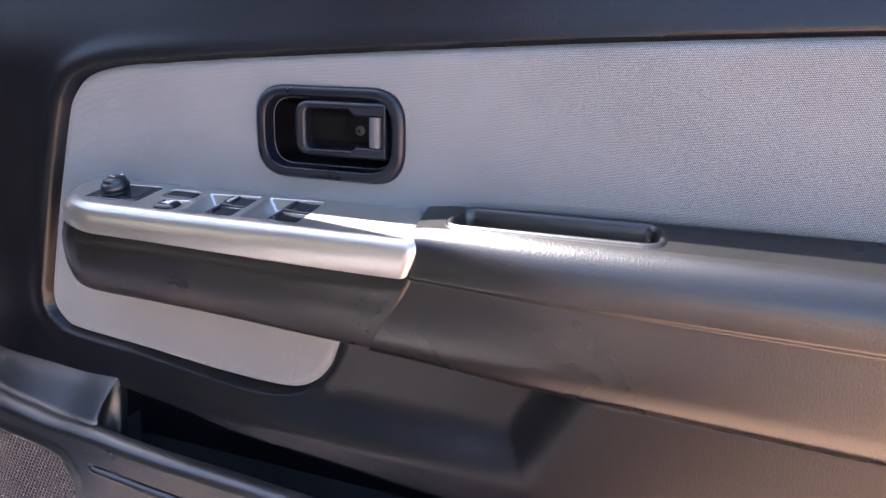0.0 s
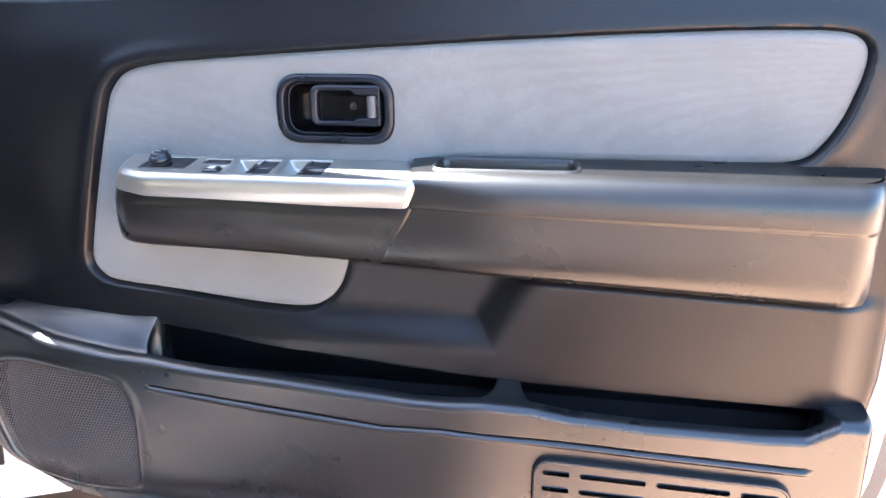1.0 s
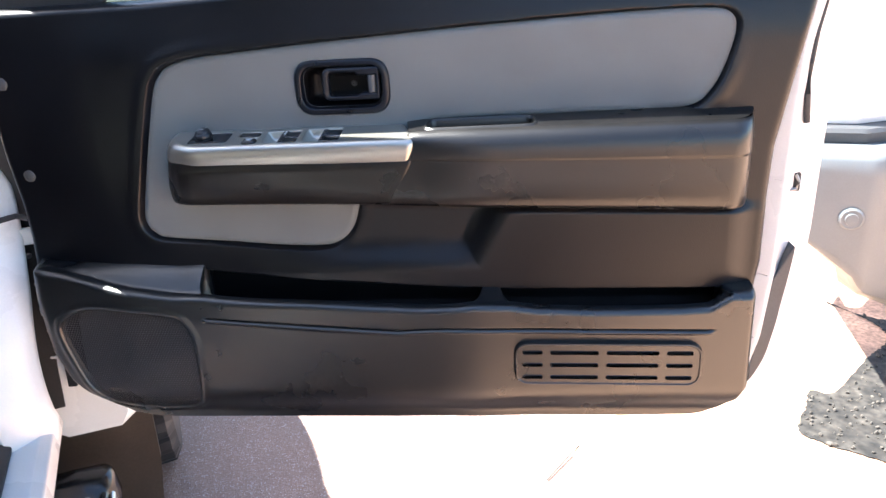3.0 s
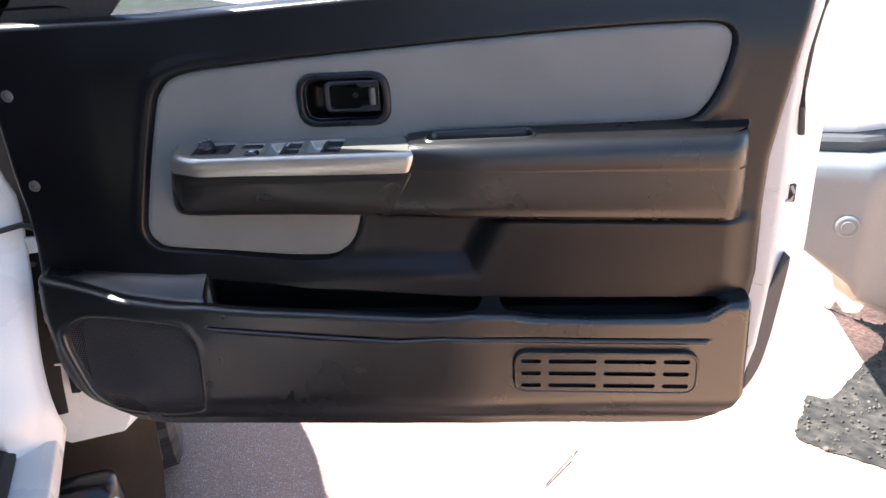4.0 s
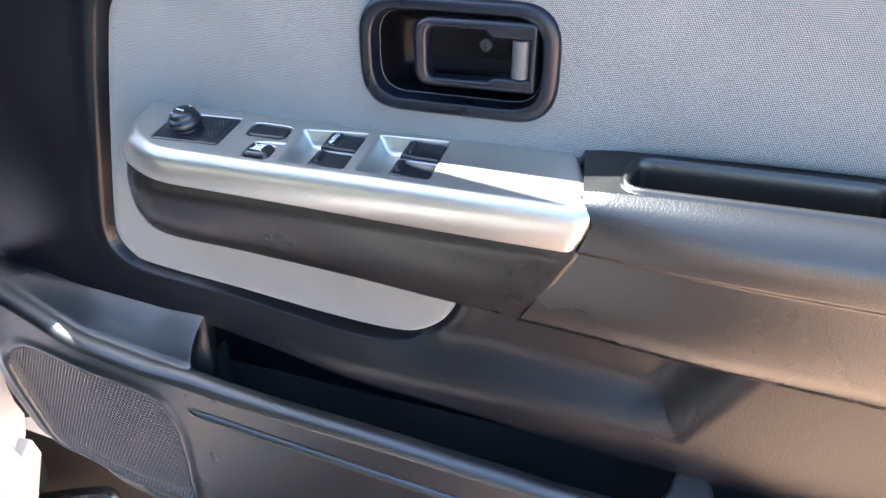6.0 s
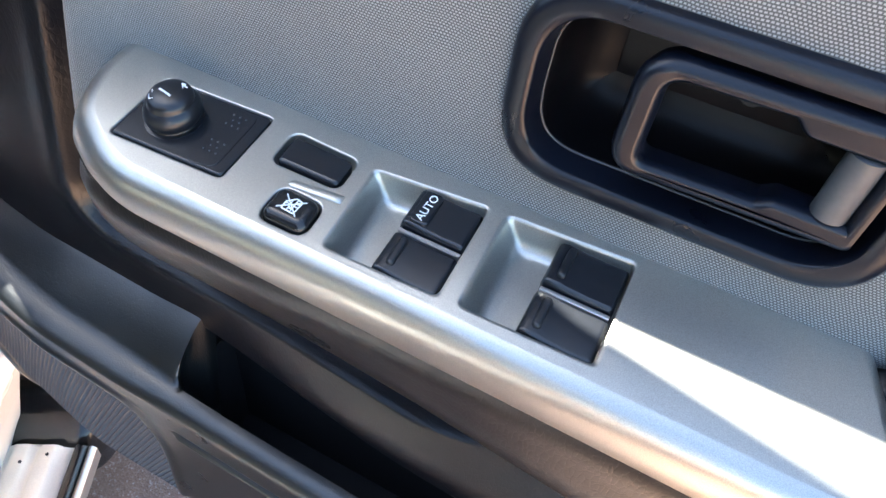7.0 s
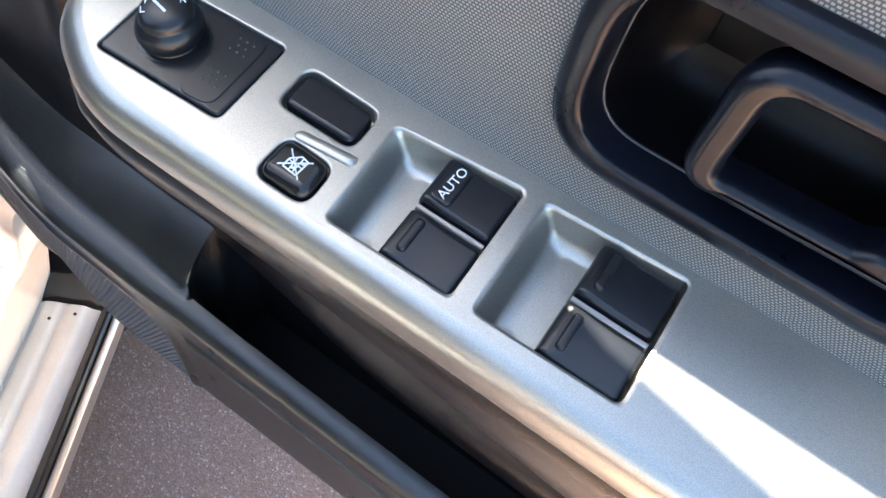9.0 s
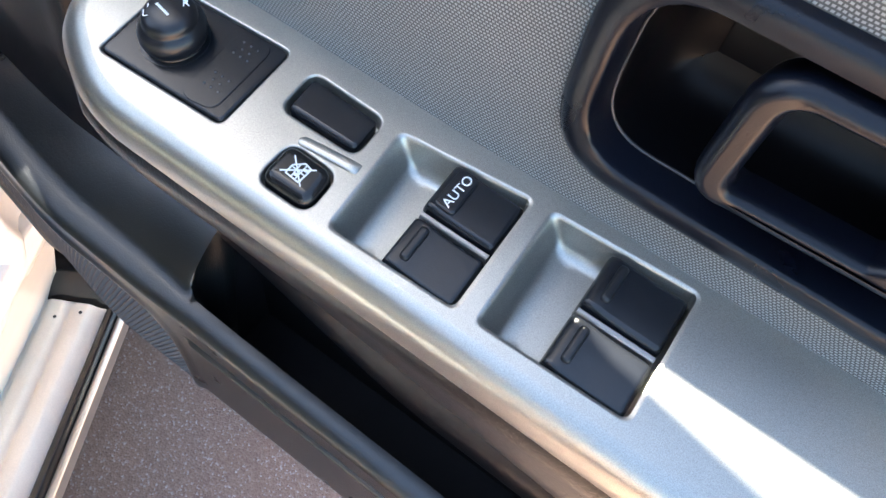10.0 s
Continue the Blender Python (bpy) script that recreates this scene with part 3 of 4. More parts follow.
for k, depth in ((1, .004), (2, .006), (3, .006), (4, 0), (5, 0)):
    prev = rg[k]
    if depth:
        for off, h in ((-.0004, -.0002), (-.0007, -.0007), (-.0008, -depth)):
            cur = ring(bm, [top(a, b, h) for a, b in grow(lp[k], off)])
            bridge(bm, prev, cur)
            prev = cur
        bmesh.ops.triangulate(bm, faces=[bm.faces.new(prev)])
    else:
        q0 = grow(lp[k], -.0004)
        x0, x1, ym, yh = q0[:, 0].min(), q0[:, 0].max(), (q0[:, 1].min() + q0[:, 1].max()) / 2, (q0[:, 1].max() - q0[:, 1].min()) / 2
        for dx, dy, h in ((.0004, .0003, -.0003), (.0012, .0005, -.0012), (.0026, .0009, -.0036), (.0042, .0014, -.0064), (.0056, .0020, -.0086), (.0070, .0030, -.0101), (.0090, .0044, -.0110), (.0118, .0060, -.0114)):
            cur = ring(bm, [top(x + dx * min(1, (x1 - x) / (x1 - x0) * 1.6) - .0006 * (x > x1 - .002), ym + (y - ym) * (1 - dy / yh), h) for x, y in q0])
            bridge(bm, prev, cur)
            prev = cur
        bmesh.ops.triangulate(bm, faces=[bm.faces.new(prev)])
panel = dpart("switch_panel", bm, SILVER, "satin silver plastic switch panel", smooth=50)


def on_panel(name, bm, mat, label="", smooth=40):
    for v in bm.verts:
        v.co.z += TOPZ + TILT * v.co.y
    return dpart(name, bm, mat, label, panel, smooth)


on_panel("mirror_plate", block(grow(H_PLATE, -.0011), -.004, .0002, .0010), BLACK, "black mirror switch plate")
on_panel("blank_switch", block(grow(H_BLANK, -.0022), -.006, .0002, .0018, 4), BLACK, "blank black switch cover")
on_panel("lock_switch", block(grow(H_LOCK, -.0014), -.006, .0026, .0036, 7), GLOSS, "glossy black window lock button")


def rocker(x0, y0, x1, y1):
    """A window switch: a softly edged key, dished behind its lifting lip."""
    bm = bmesh.new()
    prof = [(0, -.011), (.004, -.0030), (.022, -.0012), (.06, -.0004), (.12, -.0001), (.22, -.0002), (.34, -.0007), (.60, -.0011), (.92, -.0010), (.975, -.0014), (1, -.0030), (1, -.011)]
    rows = []
    for v, inset, pull in ((0, .0022, .0010), (.02, .0010, .0003), (.05, .0003, .0), (.10, 0, 0), (.90, 0, 0), (.95, .0003, 0), (.98, .0010, .0003), (1, .0022, .0010)):
        y = y0 + (y1 - y0) * v
        rows.append(ring(bm, [(x0 + pull * (u < .5) - pull * (u > .5) + (x1 - x0) * u, y, h - inset * (h > -.009)) for u, h in prof]))
    for a, b in zip(rows, rows[1:]):
        bridge(bm, a, b, False)
    bm.faces.new(rows[0])
    bm.faces.new(rows[-1])
    return bm


for x0, y0, x1, y1 in ((.3942, -.0305, .4204, -.0125), (.3947, -.0522, .4208, -.0341), (.4494, -.0287, .4760, -.0098), (.4494, -.0504, .4764, -.0322)):
    on_panel("window_switch", rocker(x0, y0, x1, y1), BLACK, "black window switch", 60)
    if y1 == -.0125:
        on_panel("raised_pad", block(round_poly(rect(x0 + .0024, y0 + .0016, x0 + .0100, y1 - .0012), .0022, 5), -.0014, .0006, .0008, 4), BLACK, "", 60)
    else:
        on_panel("finger_bar", block(round_poly(rect(x0 + .0040, y0 + .0034, x0 + .0072, y1 - .0024), .00155, 5), -.0012, .0011, .0011, 4), KNOB, "", 60)
for x0, x1, y in ((.3952, .4200, -.0323), (.4502, .4756, -.0304)):
    on_panel("divider", block(rect(x0, y - .0009, x1, y + .0009), -.0095, -.0020, .0004, 1), CHROME, "pale metallic divider")

# rounded rib between the blank cover and the lock button
bm = bmesh.new()
rows = []
for x, w, h in ((.3495, .0004, .0001), (.3502, .0014, .0005), (.3515, .0019, .0007), (.3620, .0020, .0008), (.3690, .0021, .0008), (.3712, .0020, .0007), (.3722, .0014, .0002), (.3726, .0004, -.0012)):
    c = -.0354 + (x - .3495) * .105
    rows.append(ring(bm, [(x, c + w * math.cos(a), h * math.sin(a) + .0001 - .0010 * (x > .3715)) for a in np.linspace(0, math.pi, 9)]))
for a, b in zip(rows, rows[1:]):
    bridge(bm, a, b, False)
on_panel("rib", bm, SILVER, "", 70)
# mirror knob
knob_profile = [(.0128, 0), (.0128, .0004), (.0112, .0006), (.0110, .0012), (.0121, .0026), (.0125, .0046), (.0123, .0066), (.0115, .0084), (.0104, .0094), (.0100, .0098), (.0099, .0108), (.0096, .0120), (.0087, .0132), (.0070, .0140), (.0046, .0145), (.0020, .0147), (.0003, .0147)]
KX, KY = .2905, -.0300
on_panel("mirror_knob", lathe([(r * .92, h * .90) for r, h in knob_profile], 40, (KX, KY, 0)), KNOB, "round black mirror adjusting knob")


# prints on the switches
def print_bar(x0, y0, x1, y1, w, h, name="print"):
    d = np.array([x1 - x0, y1 - y0])
    n = np.array([-d[1], d[0]]) / np.linalg.norm(d) * w / 2
    a, b = np.array([x0, y0]), np.array([x1, y1])
    return on_panel(name, block([a - n, b - n, b + n, a + n], h, h + .00025, .0001, 1), MARK, "white print", 0)


def lettering(text, size, x, y, h, turn):
    cu = bpy.data.curves.new("lettering", "FONT")
    cu.body, cu.size, cu.align_x, cu.align_y, cu.extrude = text, size, "CENTER", "CENTER", 0.00008
    tmp = bpy.data.objects.new("lettering", cu)
    scene.collection.objects.link(tmp)
    bpy.context.view_layer.update()
    me = bpy.data.meshes.new_from_object(tmp.evaluated_get(bpy.context.evaluated_depsgraph_get()))
    bpy.data.objects.remove(tmp)
    bm = bmesh.new()
    bm.from_mesh(me)
    bpy.data.meshes.remove(me)
    bm.transform(pose(x, y, h, 0, 0, turn))
    return on_panel("lettering", bm, MARK, "white " + text + " lettering", 0)


lettering("AUTO", .0045, .4008, -.0214, .0007, 86)
# crossed-out window sign on the lock button
CX, CY = .3578, -.0455
for a, b, c, d, w in ((-.0046, -.0030, .0046, .0034, .00046), (-.0042, .0036, .0042, -.0038, .00046), (-.0026, -.0026, .0028, -.0030, .0005), (.0028, -.0030, .0032, .0026, .0005),
                      (.0032, .0026, .0004, .0032, .0005), (.0004, .0032, -.0026, .0006, .0005), (-.0026, .0006, -.0026, -.0026, .0005), (-.0026, .0002, .0030, -.0002, .0004),
                      (-.0006, .0022, -.0004, -.0028, .0004), (.0012, .0028, .0012, -.0028, .0004), (.0016, .0014, .0028, .0014, .0010), (-.0002, -.0014, .0010, -.0014, .0010)):
    print_bar(CX + a, CY + b, CX + c, CY + d, w, .0026)
# marks on the knob's top
lettering("L", .0040, KX - .0042, KY - .0056, .0128, 44)
lettering("R", .0040, KX + .0034, KY + .0050, .0128, 44)
print_bar(KX - .0038, KY - .0008, KX + .0026, KY - .0020, .0009, .0131)
print_bar(KX - .0064, KY - .0020, KX - .0052, KY - .0032, .0006, .0124)
print_bar(KX + .0016, KY + .0058, KX + .0032, KY + .0054, .0006, .0128)
# faint pad and dots on the mirror plate
pad = round_poly([(.3062, -.0138), (.3200, -.0132), (.3208, -.0440), (.3066, -.0456)], .005, 5)
on_panel("fold_button", block(pad, -.001, .0006, .0003, 2), BLACK, "flush black folding button")
for cx, cy in ((.3140, -.0350), (.3133, -.0204)):
    for i in range(5):
        for j in range(3):
            if (i + j) % 2 == 0:
                on_panel("dot", lathe([(.00045, .0006), (.00040, .00078), (.00012, .00086)], 7, (cx - .003 + i * .0015, cy - .0026 + j * .0026, 0)), GREYTRIM)

# rear armrest with coin tray
PROF = [(.004, .790), (-.048, .7925), (-.0605, .796), (-.0655, .802), (-.0668, .812), (-.0668, .826), (-.0660, .844), (-.0657, .8510), (-.0662, .8524), (-.0676, .8538), (-.0682, .8560), (-.0680, .8660), (-.0672, .8735), (-.0655, .8795), (-.0628, .8845), (-.0592, .8888), (-.0552, .8922), (-.0510, .8946), (-.0475, .89628)]


def sink(x):
    """How much lower the armrest's top lies near the switches."""
    r = min(1.0, max(0.0, (x - .556) / .026))
    return .0015 - .0020 * (1 - float(sstep(.555, .64, x))) - .0080 * (1 - math.sqrt(1 - (1 - r) ** 2))


def lean(x, z):
    """The armrest's front drops a little towards the rear of the door."""
    k = (x - .55) / .42
    return float(np.interp(z, [.79, .8525, .88, .896], [.0045 - .016 * k, .0100 - .008 * k, .002, 0]))


bm = bmesh.new()
xs = np.concatenate((np.linspace(0, .86, 60), np.linspace(.865, 1, 24)))
cols = []
for u in xs:
    c = []
    for y, z in PROF:
        left = float(np.interp(z, [.79, .855, .880, .896], [.533, .570, .577, .568]))
        x = left + u * (1.006 - left)
        r = max(0.0, (x - .968) / .038)
        s = math.sqrt(max(0, 1 - r * r))
        k = 1 - .10 * (1 - float(sstep(.545, .67, x))) * (1 - float(sstep(.872, .900, z)))
        c.append((x, .004 + (y - .004) * s * k, z + lean(x, z) + sink(x) * float(sstep(.86, .895, z))))
    cols.append(c)
made = grid(bm, cols)
bm.faces.new(made[0])
TRAY = round_poly([(.591, -.009), (.729, -.009), (.7355, -.0462), (.5835, -.0462)], [.015, .015, .019, .019], 9)
line = [v.co.copy() for v in (c[-1] for c in made)]
outline = np.array([(v.x, v.y) for v in line] + [(1.004, .004), (.561, .004)])
rg, lp = plate(bm, outline, [TRAY], lambda a, b: (a, b, .8958 + .19 * (b + .050) + sink(a)))
prev = rg[1]
for off, h in ((.0, .0), (-.0008, .0009), (-.0018, .0017), (-.0030, .0020), (-.0042, .0016), (-.0052, .0004), (-.0058, -.0016), (-.0064, -.005), (-.0078, -.019), (-.0100, -.0235), (-.014, -.0255)):
    cur = ring(bm, [(a, b, .8958 + .19 * (b + .050) + h + sink(a)) for a, b in grow(lp[1], off)])
    bridge(bm, prev, cur)
    prev = cur
bmesh.ops.triangulate(bm, faces=[bm.faces.new(prev)])
bmesh.ops.remove_doubles(bm, verts=bm.verts, dist=1e-5)
dpart("armrest", bm, PAD, "black vinyl armrest with a small tray", smooth=45)

# frayed threads along the cloth's lower edge
rng = random.Random(7)
for x in (.802, .828, .856, .878, .894, .908):
    l, t = rng.uniform(.0015, .003), rng.uniform(-.9, .9)
    bm = tube([(x, -.0036, .9065), (x + l * .5 * math.sin(t), -.006, .9065 - l * .5), (x + l * math.sin(t * 1.7), -.0075, .9065 - l)], .00022, 5)
    dpart("loose_thread", bm, GREYTRIM, "frayed grey cloth thread")

# inside door handle
BEZ = round_poly(rect(.4155, .9142, .5425, .9855), .027, 9)
INN = round_poly(rect(.4248, .9230, .5325, .9775), .020, 9)
bm = bmesh.new()
prev = None
for off, y in ((.0008, .002), (.0, -.0040), (-.0008, -.0062), (-.0022, -.0074), (-.0045, -.0080), (-.0070, -.0080)):
    cur = ring(bm, [(a, y, b) for a, b in grow(BEZ, off)])
    if prev:
        bridge(bm, prev, cur)
    prev = cur
for off, y in ((.0008, -.0076), (.0002, -.0066), (0, -.0050), (-.001, .002), (-.0015, .004)):
    cur = ring(bm, [(a, y, b) for a, b in grow(INN, off)])
    bridge(bm, prev, cur)
    prev = cur
handle = dpart("inside_handle", bm, HANDLE, "black recessed inside door handle", smooth=50)
bm = bmesh.new()
prev = None
for off, y in ((-.0002, .001), (-.0012, .003), (-.0016, .010), (-.0026, .018), (-.0050, .0250), (-.0090, .0300), (-.0140, .0325), (-.018, .0335)):
    cur = ring(bm, [(a, y, b) for a, b in grow(INN, off)])
    if prev:
        bridge(bm, prev, cur)
    prev = cur
bmesh.ops.triangulate(bm, faces=[bm.faces.new(prev)])
dpart("cup", bm, CUP, "black recessed cup", handle, 50)
seam = [(a, .0030, b) for a, b in grow(INN, -.0016)]
dpart("cup_seam", tube(seam + seam[:1], .00045, 6), GREYTRIM, "thin raised line round the cup", handle, 60)
# lever: a loop hinged at its rear end, its arms stepped down beside the barrel
bm = bmesh.new()
LO = ccw(round_poly([(.4572, .9366), (.5275, .9362), (.5275, .9723), (.4572, .9719)], [.0085, .002, .002, .0085], 7))
LI = ccw(round_poly([(.4612, .9374), (.5000, .9374), (.5040, .9402), (.5262, .9402), (.5262, .9664), (.5025, .9664), (.4985, .9706), (.4612, .9706)], [.007, .003, .003, .001, .001, .003, .003, .007], 7))


def lever_y(a):
    return -.0085 - .0040 * (1 - float(sstep(.453, .478, a)))


rings_, loops_ = plate(bm, LO, [LI], lambda a, b: (a, lever_y(a), b))
prev = rings_[0]
for off, dy in ((.0008, .0002), (.0018, .0009), (.0028, .0022), (.0034, .0040), (.0034, .0066), (.0018, .0130)):
    cur = ring(bm, [(min(a, .5285), lever_y(a) + dy, b) for a, b in grow(loops_[0], off)])
    bridge(bm, prev, cur)
    prev = cur
prev = rings_[1]
for off, dy in ((-.0006, .0003), (-.0013, .0011), (-.0019, .0026), (-.0021, .0046), (-.0010, .0120)):
    cur = ring(bm, [(a, lever_y(a) + dy, b) for a, b in grow(loops_[1], off)])
    bridge(bm, prev, cur)
    prev = cur
dpart("lever", bm, HANDLE, "black pull lever", handle, 45)
# barrel's paler grey carries the reflected sky
bm = lathe([(.0040, -.0115), (.0054, -.0110), (.0054, .0110), (.0040, .0115)], 20)
bm.transform(pose(.5190, -.0035, .9532))
dpart("hinge_barrel", bm, GREYTRIM, "hinge barrel, greyed for the sky's reflection", handle)
bm = lathe([(.0042, 0), (.0042, .0012), (.0034, .0018), (.0016, .0018), (.0012, .0006)], 16)
bm.transform(pose(.4880, .0330, .9500, 90, 0, 0))
dpart("screw", bm, GREYTRIM, "", handle)

# panel screws
for x, z, y in ((.002, .972, .0), (.006, .842, -.0005)):
    bm = lathe([(.0085, 0), (.0085, .0012), (.0068, .0026), (.0060, .0022), (.0048, .0030), (.0012, .0032)], 20)
    bm.transform(pose(x, y + .004, z, 90, 0, 0))
    dpart("screw", bm, GREYTRIM, "grey panel screw")

# white steel shell behind the trim
SHELL = [(.03, .462), (.9, .462), (1.005, .478), (1.042, .505), (1.055, .56), (1.063, .66), (1.066, .80), (1.066, .90), (1.070, .98), (1.082, 1.06), (-.022, 1.06), (-.016, .80), (0.0, .60)]
bm = bmesh.new()
lp0 = ccw(round_poly(SHELL, .02, 4))
prev = None
first = None
for off, y in ((-.09, .055), (-.05, .045), (-.004, .014), (.004, .014), (.012, .030), (.020, .040), (.030, .046), (.034, .052), (.036, .085), (.030, .100), (-.02, .115)):
    cur = ring(bm, [(a, y, min(b, 1.066)) for a, b in grow(lp0, off)])
    if prev:
        bridge(bm, prev, cur)
    else:
        first = cur
    prev = cur
bmesh.ops.triangulate(bm, faces=[bm.faces.new(first), bm.faces.new(prev)])
dpart("door_shell", bm, WHITE, "white painted steel door shell", smooth=40)
SKIN = round_poly([(.02, .40), (1.06, .40), (1.135, .43), (1.150, .70), (1.150, .90), (1.165, 1.062), (-.02, 1.062), (-.01, .70)], [.03, .05, .06, .05, .05, .01, .01, .1], 5)
dpart("outer_skin", slab(SKIN, .100, .118, .006, 3), WHITE, "white painted outer door skin")
# latch slot: a dark plate in place of the opening's shade
bm = slab(round_poly(rect(1.066, .776, 1.098, .802), .002, 3), .0415, .050, .0005, 2)
latch = dpart("latch_plate", bm, RUBBER, "dark plate standing in for the shaded latch opening")
bm = tube([(1.067, .040, .7785), (1.080, .038, .7775), (1.092, .038, .781), (1.095, .038, .790), (1.090, .040, .800)], .0022, 8)
dpart("latch_claw", bm, STEEL, "steel latch claw", latch)
# door edge seal, along the upper rear edge
bm = tube([(1.094, .040, .872), (1.089, .038, .91), (1.088, .038, .95), (1.091, .040, .99), (1.099, .044, 1.03), (1.110, .046, 1.066)], .0040, 8)
dpart("edge_seal", bm, RUBBER, "black rubber edge seal")
# black lower corner strip
LOW = curve_loop([(1.098, .697), (1.080, .662), (1.066, .628), (1.063, .565), (1.054, .477), (1.074, .512), (1.084, .560), (1.089, .600)], 5)
dpart("corner_strip", slab(LOW, .028, .062, .002, 2), GREYTRIM, "dark grey lower corner strip")

# belt: window frame, glass rising above the belt line
# frame's unseen upper outline is shaped to bound the sun patches on the trim
SAIL = round_poly([(-.02, 1.050), (.140, 1.050), (.268, 1.172), (.276, 1.236), (.600, 1.742), (-.02, 1.742), (-.06, 1.32), (.062, 1.25), (.050, 1.12)], [.005, .005, .01, .006, .02, .03, .03, .02, .02], 5)
dpart("window_frame", slab(SAIL, .026, .031, .001, 1), RUBBER, "black front window frame, unseen upper part added to shape the sunlight")
PANE = ccw(round_poly([(.128, 1.040), (.142, 1.085), (.162, 1.0985), (.247, 1.0930), (.325, 1.0780), (.420, 1.055), (.420, 1.040)], [.004, .02, .016, .08, .08, .02, .004], 6))
dpart("window_glass", slab(PANE, .048, .052, .001, 2), GLASS, "hazy tinted glass edge above the belt line")

# ---- the car body beside the door ----
body = thing("car", "white car body with open doorway and ribbed cream sill", "car", (-0.3, 0.2, 0))
AX = Vector((.48, -.877, 0)).normalized()
OUT = Vector((.877, .48, 0)).normalized()
HINGE = Vector((-.055, .055, 0))


def at(s, n, z):
    """A place on the car: s metres back from the hinge, n out from its side."""
    p = HINGE + AX * s + OUT * n
    return (p.x, p.y, z)


def bpart(name, bm, mat, label="", parent=None, smooth=40):
    ob = part(name, bm, mat, None, label, smooth)
    ob.parent = parent or body
    if parent is None:
        ob.matrix_parent_inverse = Matrix.Translation((0.3, -0.2, 0))
    return ob


def along(profile, s0, s1, steps=2, closed=True):
    """A section (n, z) drawn along the car from s0 to s1."""
    bm = bmesh.new()
    rows = [ring(bm, [at(s, n, z) for n, z in profile]) for s in np.linspace(s0, s1, steps)]
    for a, b in zip(rows, rows[1:]):
        bridge(bm, a, b, closed)
    if closed:
        bmesh.ops.triangulate(bm, faces=[bm.faces.new(rows[0]), bm.faces.new(rows[-1])])
    return bm


# sill under the doorway
sill = bpart("sill", along(round_poly([(-.20, .26), (-.075, .27), (-.046, .36), (-.024, .425), (-.028, .449), (-.044, .456), (-.082, .454), (-.20, .452)], .008, 3), .06, 1.25), WHITE, "white painted sill")
bpart("sill_seal", along(round_poly([(-.125, .445), (-.082, .445), (-.078, .462), (-.090, .472), (-.125, .470)], .006, 3), .138, 1.2), RUBBER, "black rubber door seal")

# side step with a ribbed tread
RIB = [(-.110, .272)]
for k in range(3):
    c = -.084 + .030 * k
    RIB += [(c - .013, .283), (c - .008, .2885), (c + .004, .2895), (c + .009, .2885), (c + .0135, .283)]
RIB += [(.001, .281), (.002, .272)]
step = bpart("side_step", along(RIB, .090, 1.3, 3), CREAM, "cream ribbed plastic side step", smooth=80)
bpart("step_edge", along(round_poly([(.002, .262), (.016, .262), (.018, .284), (.012, .291), (.003, .289)], .004, 3), .090, 1.3), GLOSS, "black rubber step edge", step)
bpart("step_rail", along(round_poly([(.018, .262), (.026, .262), (.0265, .284), (.022, .289), (.018, .286)], .002, 2), .090, 1.3), CHROME, "bright metal step rail", step)
CAP = round_poly([(-.12, .20), (.022, .20), (.030, .25), (.024, .300), (-.04, .306), (-.10, .306)], [.01, .02, .02, .022, .03, .01], 6)
bm = bmesh.new()
rows = []
for a in np.linspace(-1, 1, 17):
    k = max(.05, (1 - abs(a) ** 2.6) ** .45)
    rows.append(ring(bm, [at(.040 + .060 * a, -.045 + (n - -.045) * k, .22 + (z - .22) * k) for n, z in CAP]))
for a, b in zip(rows, rows[1:]):
    bridge(bm, a, b)
bmesh.ops.triangulate(bm, faces=[bm.faces.new(rows[0]), bm.faces.new(rows[-1])])
bpart("step_end_cap", bm, GLOSS, "glossy black step end cap", step, 60)
for s_, n_ in ((.101, -.0776), (.112, -.0500), (.1021, -.0238)):
    bm = lathe([(.0020, 0), (.0020, .0008), (.0006, .001)], 10, at(s_, n_, .2893))
    bpart("rivet", bm, RUBBER, "", step)

# hinge pillar
bm = bmesh.new()
rows = []
for z in np.linspace(.34, 1.06, 30):
    e = float(np.interp(z, [.34, .46, .50, .56, .62, .70, .77, .83, .87, 1.06], [.150, .105, .110, .090, .072, .030, -.015, -.035, -.030, -.020]))
    w = .006 * math.sin(z * 14)
    low = float(1 - sstep(.44, .60, np.array(z)))
    cutb = .016 * float(sstep(.80, .86, np.array(z))) + .38 * max(0.0, .455 - z) + .012 * math.exp(-((z - .55) / .10) ** 2)
    rows.append([at(a, b - cutb, z) for a, b in ((e - .075, -.035), (e - .030, -.032), (e - .010, -.024), (e - .002, -.014), (e + .004, -.012), (e + .014, -.016),
                                          (e + .026, -.034 + w), (e + .036, -.056 + w + .012 * low), (e + .044 + .012 * low, -.080), (e + .040, -.098), (e + .030, -.104), (e, -.20))])
grid(bm, rows)
pillar = bpart("hinge_pillar", bm, WHITE, "white painted hinge pillar", smooth=60)
bpart("pillar_seal", tube([at(float(np.interp(z, [.45, .56, .70, .86, 1.06], [.175, .150, .085, .020, .03])), -.108, z) for z in np.linspace(.455, 1.05, 16)], .011, 10), RUBBER, "black rubber pillar seal", pillar)
for z, h in ((.605, .016), (.735, .026)):
    bm = slab(round_poly(rect(-.012, -h / 2, .022, h / 2), .003, 3), -.004, .006, .0015, 2)
    q = at(float(np.interp(z, [.5, .62, .78], [.030, .0, .010])), -.008, z)
    bm.transform(pose(q[0], q[1], q[2], 0, 0, 28))
    bpart("hinge_tab", bm, WHITE, "white painted hinge tab", pillar)
